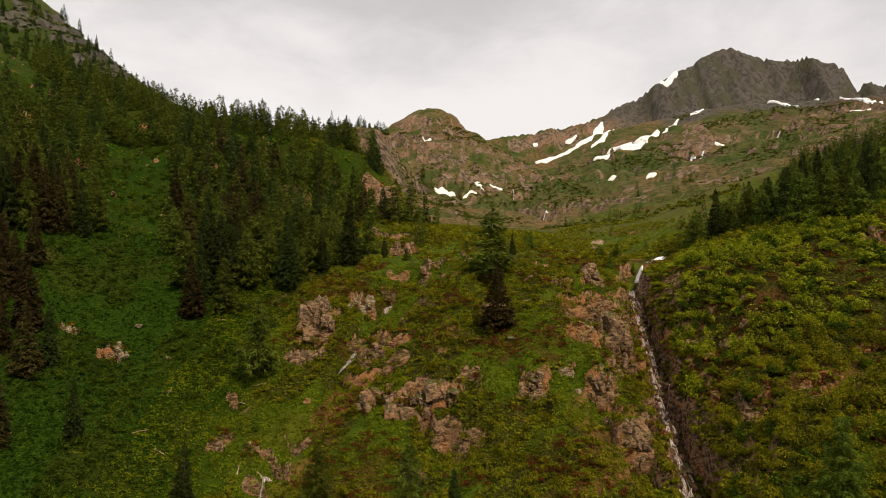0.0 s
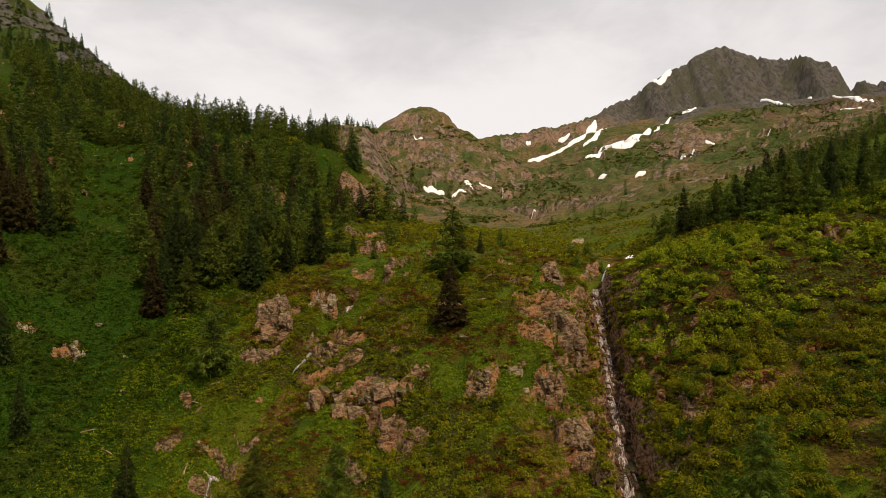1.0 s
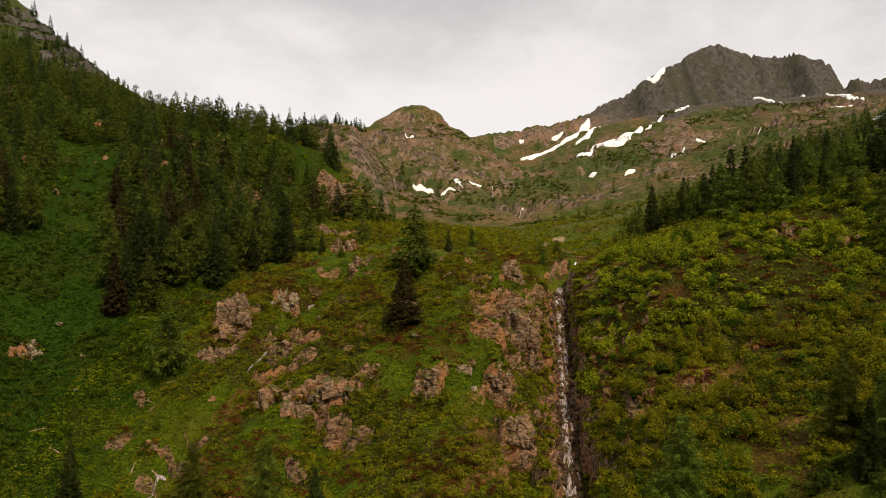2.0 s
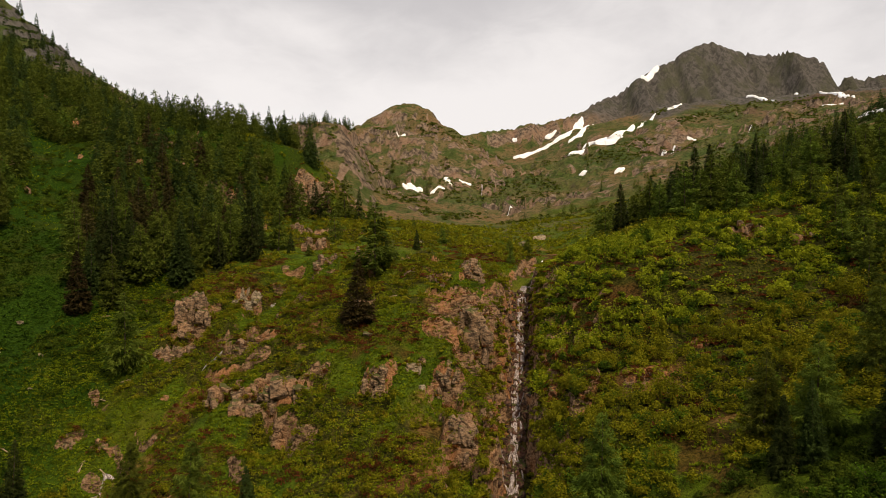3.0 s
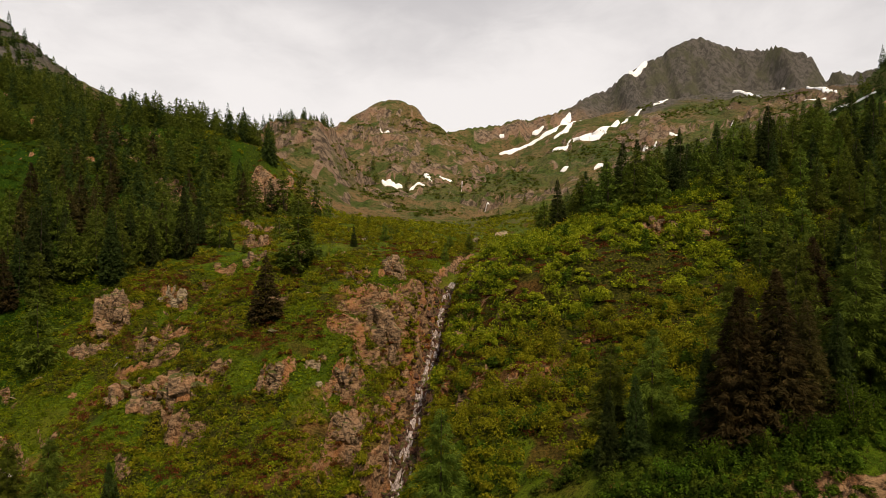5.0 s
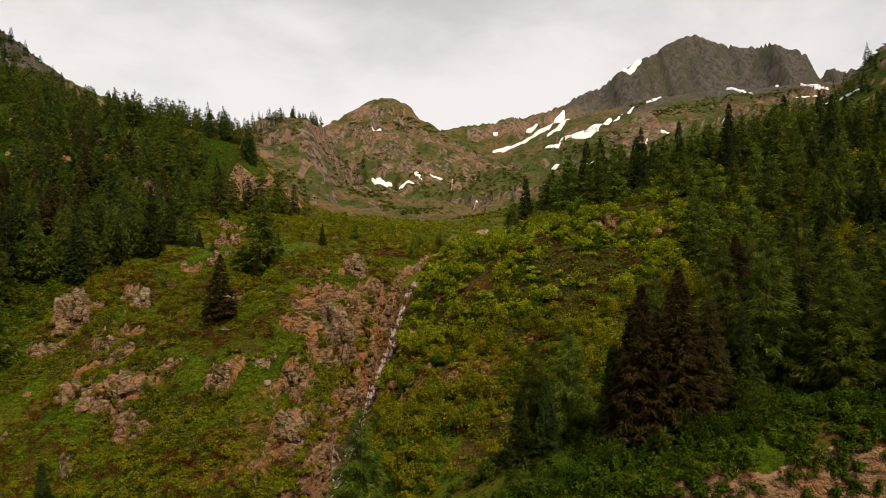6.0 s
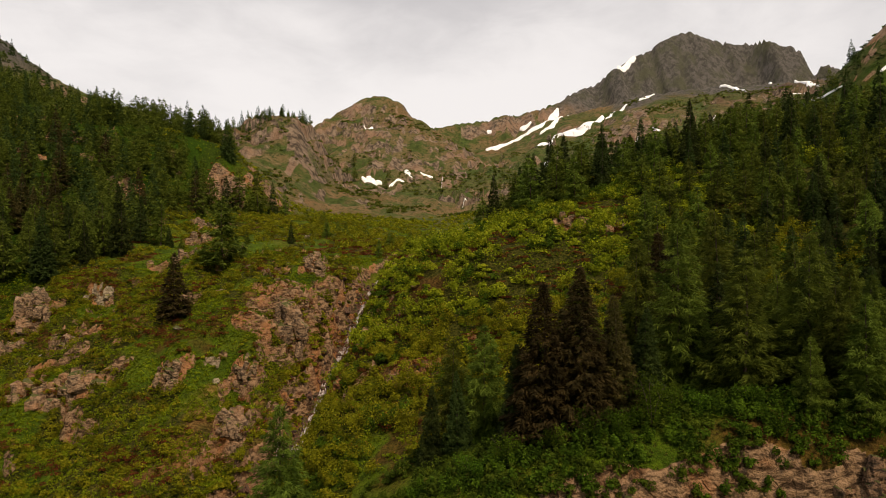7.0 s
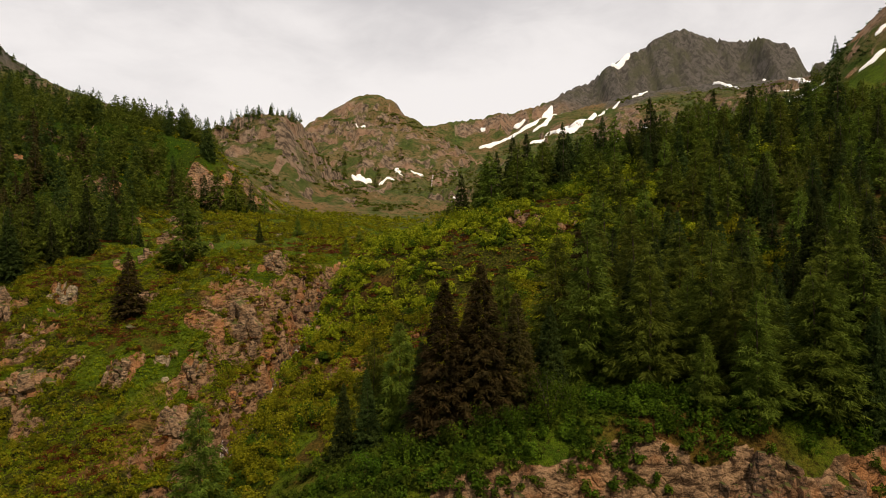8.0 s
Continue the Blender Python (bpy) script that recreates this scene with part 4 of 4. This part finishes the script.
# ---- snow left in the hollows: stations of x, y and half height ----
SNOWS = [
   [(132.7, 951.8, 4.4), (165.6, 957.4, 5.6), (188.2, 959.3, 6.7), (214.6, 974.4, 7.9), (250.7, 1055.8, 7.4), (259.9, 1071.4, 3.7)],
   [(207.9, 922.4, 4.3), (230.3, 942.5, 5.5), (274.7, 1053.7, 2.4)],
   [(189.8, 829.1, 3.9), (219.8, 848.8, 7.9), (247.3, 830.8, 8.7), (281.3, 851.3, 3.0)],
   [(273.6, 819.5, 1.9), (328.8, 914.4, 3.2)],
   [(346.9, 920.6, 3.2), (380.2, 956.4, 2.2)],
   [(366.6, 1109.8, 2.6), (405.8, 1133.9, 4.0)],
   [(483.5, 979.2, 3.4), (489.7, 947.1, 4.4), (469.7, 863.9, 2.0)],
   [(600.5, 1064.1, 2.5), (559.4, 979.2, 3.4)],
   [(627.7, 1039.4, 2.4), (528.0, 822.7, 3.8), (486.8, 727.3, 2.5)],
   [(459.2, 742.4, 2.6), (488.4, 748.9, 1.7)],
   [(370.0, 718.0, 1.6), (362.0, 712.0, 2.2), (353.0, 704.0, 1.6)],
   [(260.0, 704.0, 2.2), (271.0, 706.0, 3.6), (283.0, 712.0, 2.0)],
   [(306.3, 741.7, 2.6), (314.1, 733.0, 1.7)],
   [(163.0, 700.0, 1.8), (178.0, 705.0, 2.6), (194.0, 704.0, 1.8)],
   [(198.4, 642.3, 1.5), (210.1, 646.1, 2.3)],
   [(-8.9, 643.6, 2.2), (1.1, 637.3, 3.7), (12.1, 636.7, 1.5)],
   [(18.4, 630.5, 1.5), (34.2, 641.7, 1.5)],
   [(31.9, 662.7, 3.8), (40.5, 654.4, 2.3)],
   [(47.6, 675.2, 2.4), (61.4, 673.2, 1.6)],
   [(86.0, 572.0, 0.9), (93.5, 572.5, 0.9)],
   [(-25.0, 807.5, 2.8), (-14.8, 821.1, 1.9)],
   [(141.3, 1033.3, 2.4), (148.6, 1028.3, 2.4)],
   [(193.9, 1043.5, 2.6), (213.4, 1046.4, 2.6)],
   [(70.0, 227.0, 2.0), (79.0, 233.0, 2.4)],
   [(61.0, 203.0, 1.9), (57.5, 193.0, 1.7)],
   [(314.9, 451.6, 1.6), (303.3, 408.0, 1.9), (307.8, 390.4, 1.4)],
   [(311.5, 365.6, 1.3), (318.1, 363.8, 2.1), (325.2, 364.6, 1.7)],
   [(331.5, 381.7, 1.8), (338.3, 383.2, 1.8)],
]


def snow_patch(stations, seed):
    r = np.random.default_rng(seed)
    st = np.array(stations, float)
    n = 14 * (len(st) - 1) + 1
    t = np.linspace(0, len(st) - 1, n)
    x, y, wd = (np.interp(t, np.arange(len(st)), st[:, k]) for k in range(3))
    z = height(x, y)
    dx, dz = np.gradient(x), np.gradient(z)
    ln = np.hypot(dx, dz) + 1e-6
    ox, oz = -dz / ln, dx / ln
    wd = wd * (0.7 if y[0] < 800 else 0.85) * np.clip(np.minimum(t, len(st) - 1 - t) * 3.0 + 0.35, 0, 1) * (1 + 0.3 * vnoise(t * 4, t * 0, seed))
    v, f = [], []
    k = 9
    far = y[0] / 900
    for i in range(n):
        for j in range(k):
            q = (j / (k - 1) - 0.5) * 2
            edge = 1 + 0.3 * vnoise(t[i] * 7 + 3 * np.sign(q), np.sign(q) * 2.0 + 0.5, seed + 5) * abs(q)
            v.append((x[i] + ox[i] * q * wd[i] * edge, y[i] + oz[i] * q * wd[i] * edge / 0.55, 0))
    v = np.array(v)
    rim = np.tile(np.array([-0.5] + [1.0] * (k - 2) + [-0.5]), n)
    rim[:k], rim[-k:] = -0.5, -0.5
    z = height(v[:, 0], v[:, 1]).reshape(n, k)
    for _ in range(3):
        q = np.pad(z, 1, "edge")
        z = (q[:-2, 1:-1] + q[2:, 1:-1] + q[1:-1, :-2] + q[1:-1, 2:] + 2 * z) / 6
    v[:, 2] = z.ravel() + rim * max(far * 2.2, 0.7)
    for i in range(n - 1):
        for j in range(k - 1):
            a = i * k + j
            f.append((a, a + 1, a + k + 1, a + k))
    tagged(new("snow_patch", mesh_from("snow_patch", v, f, SNOW, True)), "patch of old white snow lying in a hollow", "snow", "snow patches")


for i, stations in enumerate(SNOWS):
    snow_patch(stations, 300 + i)


# ---- low growth ----
def clumps(x, y, radius, tall, count, size, rng, slim=0.62, hollow=0.55, lobes=4):
    """Leaves on bushes of several rounded lobes, dense above, thin and open below."""
    n = len(x)
    z = height(x, y)
    az, off = rng.uniform(0, math.tau, (n, lobes)), np.sqrt(rng.uniform(0, 1, (n, lobes))) * 0.62
    lx, ly = np.cos(az) * off, np.sin(az) * off
    lz = rng.uniform(0.30, 0.72, (n, lobes)) * (1.15 - 0.6 * off)
    lr = rng.uniform(0.34, 0.58, (n, lobes))
    who, lobe = np.repeat(np.arange(n), count), rng.integers(0, lobes, n * count)
    d = unit(rng.normal(size=(len(who), 3)))
    d[:, 2] = np.abs(d[:, 2]) * 1.1 - 0.25
    rr = rng.uniform(hollow, 1.0, len(who)) ** 0.5 * lr[who, lobe]
    c = np.stack([x[who] + (lx[who, lobe] + d[:, 0] * rr) * radius[who], y[who] + (ly[who, lobe] + d[:, 1] * rr) * radius[who],
                  z[who] + np.maximum((lz[who, lobe] + d[:, 2] * rr) * tall[who], 0.04)], 1)
    facing = d + np.array([0, 0, 0.35]) + 0.40 * rng.normal(size=d.shape)
    return leaves(c, facing, size * rng.uniform(0.6, 1.35, len(who)), slim, rng)


def chosen(n, xs, ys, keep, rng):
    x, y = rng.uniform(*xs, n), rng.uniform(*ys, n)
    k = keep(x, y)
    return x[k], y[k]


rng = np.random.default_rng(11)


def open_ground(x, y):
    """False where snow or the rill keeps the ground free."""
    snow = (np.hypot(x - 57, y - 191) < 5) | (np.hypot(x - 61, y - 202) < 4) | (np.hypot(x - 71, y - 220) < 9) | (np.hypot(x - 66, y - 209) < 4)
    rill = np.interp(y, [115, 124, 150, 175, 200], [-38, -34.5, -21, -15, -10])
    snow = snow | ((np.abs(x - 58 - 0.4 * (y - 190)) < 6) & (y > 186) & (y < 237))
    return ~snow & ~((np.abs(x - rill) < 2.4) & (y > 112) & (y < 184))


def alder_ground(x, y):
    west = gorge_x(y) + 3.6
    ok = (x > west) & (y > 77) & ((y > 92) | (x < 100)) & ((x < 135) | (y > 150)) & (y < 265) & (x < 60 + 0.75 * y)
    bare = np.exp(-((x - 65) / 5.0) ** 2 - ((y - 111) / 3.5) ** 2) > 0.45
    thin = fbm(x / 7, y / 7, 45, 3) > 0.5
    return ok & ~bare & ~thin & open_ground(x, y)


x, y = chosen(7400, (44, 200), (79, 265), alder_ground, rng)
wide = 1.0 + 1.9 * rng.random(len(x)) ** 1.4
tall = wide * rng.uniform(0.9, 1.6, len(x)) * np.where((x < gorge_x(y) + 11) & (y > 158), 0.4, 1.0) * (0.75 + 0.7 * ramp(fbm(x / 6, y / 6, 46, 2), -0.2, 0.7))
for lo, hi, count, size in ((0, 125, 270, 0.30), (125, 180, 170, 0.40), (180, 300, 100, 0.56)):
    k = (y >= lo) & (y < hi)
    stuff("alder_scrub", clumps(x[k], y[k], wide[k], tall[k], count, size, rng, lobes=5), ALDER, "dense bright green alder scrub covering the slope", "shrubs")


x, y = chosen(1300, (44, 160), (84, 230), lambda x, y: alder_ground(x, y) & ((x > gorge_x(y) + 11) | (y < 158)), rng)
stuff("alder_scrub", clumps(x, y, rng.uniform(0.9, 2.2, len(x)), rng.uniform(1.4, 3.4, len(x)), 150, 0.36, rng, lobes=5), FRESH, "deep green leafy bushes among the alders", "shrubs")


def slope_scrub(x, y):
    dense = fbm(x / 13, y / 15, 47, 3) + 0.5 * ramp(y, 128, 95) + 0.35 * ramp(y, 185, 240) + 0.5 * (np.abs(x - gorge_x(y)) < 6)
    return open_ground(x, y) & (dense > 0.10) & (np.abs(x - gorge_x(y)) > 3.2) & (x < gorge_x(y)) & (x > -0.62 * y)


x, y = chosen(7600, (-130, 60), (84, 300), slope_scrub, rng)
west = x + 8 * vnoise(x / 15, y / 15, 33) < -42
for side, mat, label in ((~west, ALDER, "green low shrubs scattered over the grassy slope"), (west, FRESH, "dark green shrubs in the steep lush meadow")):
    n = int(side.sum())
    stuff("slope_scrub", clumps(x[side], y[side], rng.uniform(0.7, 2.1, n), 0.6 + 2.3 * rng.random(n) ** 2, 110, 0.33, rng), mat, label, "shrubs")


y = rng.uniform(97, 174, 420)
east = rng.random(420) < 0.68
x = gorge_x(y) + np.where(east, rng.uniform(3.0, 6.4, 420), -rng.uniform(2.4, 4.6, 420))
stuff("ravine_scrub", clumps(x, y, rng.uniform(0.6, 1.3, 420), rng.uniform(0.5, 1.3, 420), 80, 0.42, rng), ALDER, "green alder bushes hanging over the walls of the ravine", "shrubs")


def crag_scrub():
    """Bushes and heath that hang over the crags and break up their edges."""
    spots = [(x + rng.uniform(-0.62, 0.62) * wide, y + rng.uniform(-0.25, 0.7) * tall) for x, y, wide, tall, *_ in OUTCROPS + LEDGES + 2 * RAVINE_WALLS for _ in range(int(3 * wide))]
    x, y = np.array(spots).T
    for pick, mat, name, label in ((rng.random(len(x)) < 0.6, ALDER, "crag_scrub", "green shrubs rooted on the rock ledges"), (rng.random(len(x)) < 0.5, HEATH, "heath_mat", "rusty heath cushions hanging over the rock ledges")):
        n = int(pick.sum())
        stuff(name, clumps(x[pick], y[pick], rng.uniform(0.5, 1.4, n), rng.uniform(0.5, 1.5, n), 90, 0.3, rng, 0.5), mat, label, "shrubs")


crag_scrub()


def valley_scrub(x, y):
    return open_ground(x, y) & (fbm(x / 16, y / 22, 147, 3) > 0.02) & (x > -0.22 * y) & (x < 0.45 * y)


x, y = chosen(5200, (-80, 190), (205, 440), valley_scrub, rng)
stuff("valley_scrub", clumps(x, y, rng.uniform(0.9, 2.2, len(x)), rng.uniform(0.8, 2.2, len(x)), 44, 0.62, rng), ALDER, "low green scrub over the upper valley floor", "shrubs")


def heath_ground(x, y):
    return ((fbm(x / 11, y / 9, 66, 3) > 0.26) | ((x > gorge_x(y) + 3) & (fbm(x / 7, y / 7, 45, 3) > 0.45))) & (np.abs(x - gorge_x(y)) > 5) & (x > -46 + 6 * vnoise(x / 9, y / 9, 34))


x, y = chosen(7000, (-80, 120), (92, 240), heath_ground, rng)
stuff("heath_mat", clumps(x, y, rng.uniform(0.9, 2.2, len(x)), rng.uniform(0.4, 1.0, len(x)), 70, 0.34, rng, 0.4), HEATH, "rusty brown mats of low heath on the slope", "heath")

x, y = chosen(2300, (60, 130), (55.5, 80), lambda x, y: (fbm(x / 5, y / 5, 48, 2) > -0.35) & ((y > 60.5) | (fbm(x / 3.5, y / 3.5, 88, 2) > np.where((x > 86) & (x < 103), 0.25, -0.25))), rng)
# scrub by the grove, its leaf colour darkened in place of shade
stuff("near_scrub", clumps(x, y, rng.uniform(0.5, 1.1, len(x)), rng.uniform(0.5, 1.7, len(x)), 104, 0.25, rng), SHADE_TINTED_SCRUB, "green leafy scrub along the top of the rock step, colour darkened for shade", "shrubs")


x, y = chosen(560, (64, 128), (60.2, 68), lambda x, y: fbm(x / 4, y / 4, 98, 2) > -0.5, rng)
stuff("near_scrub", clumps(x, y, rng.uniform(0.5, 1.2, len(x)), rng.uniform(0.7, 2.6, len(x)), 118, 0.26, rng), FRESH, "leafy green shrubs in front of the grove", "shrubs")


def grass_ground(x, y):
    return (np.abs(x - gorge_x(y)) > 4.5) & (x > -0.72 * y) & (x < 80 + 0.70 * y) & (fbm(x / 6, y / 6, 49, 2) > -0.8)


def tufts(x, y, blades, size, rng):
    who = np.repeat(np.arange(len(x)), blades)
    z = height(x, y)
    d = unit(rng.normal(size=(len(who), 3)) * np.array([0.8, 0.8, 0.3]) + np.array([0, -0.1, 0.9]))
    s = size * rng.uniform(0.5, 1.4, len(who))
    off = rng.normal(size=(len(who), 2)) * 0.22
    c = np.stack([x[who] + off[:, 0], y[who] + off[:, 1], z[who]], 1) + d * s[:, None] * 0.38
    return sprays(c, d, s, 0.22, rng, 1.2)


x, y = chosen(26000, (-62, 48), (92, 192), grass_ground, rng)
stuff("grass", clumps(x, y, rng.uniform(0.35, 0.9, len(x)), rng.uniform(0.2, 0.75, len(x)), 13, 0.36, rng, 0.35, 0.3), GRASS, "tussocks of green and straw-coloured mountain grass", "grass")
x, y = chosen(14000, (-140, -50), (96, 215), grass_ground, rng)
stuff("grass", clumps(x, y, rng.uniform(0.4, 1.0, len(x)), rng.uniform(0.2, 0.7, len(x)), 11, 0.42, rng, 0.38, 0.3), DIMMED_MEADOW, "tussocks of lush green grass on the steep meadow, colour darkened to dim it", "grass")
x, y = chosen(9000, (48, 125), (80, 225), grass_ground, rng)
stuff("grass", clumps(x, y, rng.uniform(0.4, 1.0, len(x)), rng.uniform(0.2, 0.8, len(x)), 8, 0.50, rng, 0.45, 0.3), GRASS, "grass and herbs between the alder bushes", "grass")
x, y = chosen(20000, (-70, 60), (84, 200), grass_ground, rng)
stuff("grass", tufts(x, y, 4, 0.6, rng), GRASS, "long tufts of green and dry mountain grass", "grass")
x, y = chosen(12000, (-190, 130), (205, 420), grass_ground, rng)
stuff("grass", tufts(x, y, 5, 0.9, rng), GRASS, "tussocky mountain grass on the upper valley floor", "grass")


def high_scrub(x, y):
    s = fbm(x / 42, y / 42, 58, 4)
    return (s > 0.25 + 0.5 * ramp(y, 760, 960)) & (x > -0.35 * y) & (x < 0.62 * y)


x, y = chosen(14000, (-260, 520), (400, 950), high_scrub, rng)
stuff("dwarf_pine", clumps(x, y, rng.uniform(1.2, 3.2, len(x)), rng.uniform(0.8, 2.2, len(x)), 22, 1.5, rng), LARCH, "dark green dwarf pine patches on the far slopes", "shrubs")


for xs, ys, count in (((-345, -195), (390, 512), 1700), ((285, 440), (375, 480), 1300)):
    x, y = chosen(count, xs, ys, lambda x, y: fbm(x / 14, y / 14, 59, 3) > -0.25, rng)
    stuff("dwarf_pine", clumps(x, y, rng.uniform(1.0, 2.4, len(x)), rng.uniform(0.6, 1.8, len(x)), 40, 0.8, rng), SPRUCE, "dark green dwarf pine covering the rocky shoulder", "shrubs")


# ---- single shrubs, and dead wood ----
def shrub(x, y, tall, seed):
    r = np.random.default_rng(seed)
    top = new("shrub")
    z = ground_at(x, y)
    top.location = (x, y, z)
    tagged(top, "fresh green leafy shrub at the edge of the rock step", "shrub", "shrubs on the rock step")
    c, a = [], []
    for _ in range(7):
        tip = np.array([r.normal() * 0.28 * tall, r.normal() * 0.28 * tall, tall * r.uniform(0.6, 1.0)])
        ts = np.linspace(0, 1, 6)
        path = tip * ts[:, None] + np.array([0, 0, 0.12 * tall]) * np.sin(ts * math.pi)[:, None]
        part("stem", tube("stem", path, 0.05, 0.012, BARK), top)
        t = r.uniform(0.2, 1.05, 230)
        p = tip * t[:, None] + r.normal(size=(230, 3)) * 0.15 * tall * np.array([1, 1, 0.6])
        c.append(p)
        a.append(r.normal(size=(230, 3)) + np.array([0, 0, 0.4]))
    c, a = np.concatenate(c), np.concatenate(a)
    part("foliage", mesh_from("foliage", sprays(c, a, r.uniform(0.14, 0.3, len(c)), 0.6, r, 1.2), triples(len(c)), FRESH), top)


def tube(name, path, r0, r1, mat, sides=6):
    path = np.asarray(path, float)
    v, f = [], []
    for i, p in enumerate(path):
        d = Vector(path[min(i + 1, len(path) - 1)] - path[max(i - 1, 0)]).normalized()
        q = d.to_track_quat("Z", "Y")
        rr = r0 + (r1 - r0) * i / (len(path) - 1)
        for j in range(sides):
            v.append(Vector(p) + q @ Vector((rr * math.cos(j * math.tau / sides), rr * math.sin(j * math.tau / sides), 0)))
    for i in range(len(path) - 1):
        for j in range(sides):
            k = (j + 1) % sides
            f.append((i * sides + j, i * sides + k, (i + 1) * sides + k, (i + 1) * sides + j))
    return mesh_from(name, [tuple(p) for p in v], f, mat, True)


for i, (x, y, tall) in enumerate([(90.5, 66, 5.0), (92.5, 66.5, 3.6), (76, 65, 3.2), (80, 65, 2.8), (84, 65, 3.0), (72.5, 66, 2.6), (87, 64.8, 2.4), (95, 66, 2.6), (100, 66, 2.4), (101.5, 62.5, 2.2)]):
    shrub(x, y, tall, 500 + i)


def dead_branch(x, y, length, seed):
    r = np.random.default_rng(seed)
    top = new("fallen_branch")
    top.location = (x, y, ground_at(x, y))
    tagged(top, "bleached dead branch lying on the grassy slope", "dead wood", "dead wood on the slope")
    turn = r.uniform(0, math.tau)
    way = np.array([math.cos(turn), math.sin(turn) * 0.5, 0])
    ts = np.linspace(0, 1, 9)
    px, py = x + way[0] * length * ts, y + way[1] * length * ts
    z = height(px, py) - ground_at(x, y) + 0.12 + 0.25 * length * 0.5 * np.sin(ts * 2.6) * 0.5
    path = np.stack([px - x, py - y, z], 1)
    part("stem", tube("stem", path, 0.13, 0.03, DEADWOOD), top)
    for _ in range(6):
        k = int(r.integers(2, 8))
        d = unit(r.normal(size=3) + np.array([0, -0.3, 0.35])) * length * r.uniform(0.15, 0.38)
        s = np.linspace(0, 1, 5)[:, None]
        part("twig", tube("twig", path[k] + d * s + np.array([0, 0, -0.12 * length]) * s ** 2 * 0.5, 0.05, 0.012, DEADWOOD, 5), top)


for i, (x, y, length) in enumerate([(-39.5, 126, 5), (-36, 127, 3.5), (-62, 131, 4), (-54, 128, 2.6), (-43, 143, 4.5), (-39.5, 147, 2.5), (-50, 190, 4), (-58, 175, 3), (68, 109.5, 4), (67, 107, 3), (-30, 188, 3.5), (20, 150, 2.2)]):
    dead_branch(x, y, length, 700 + i)
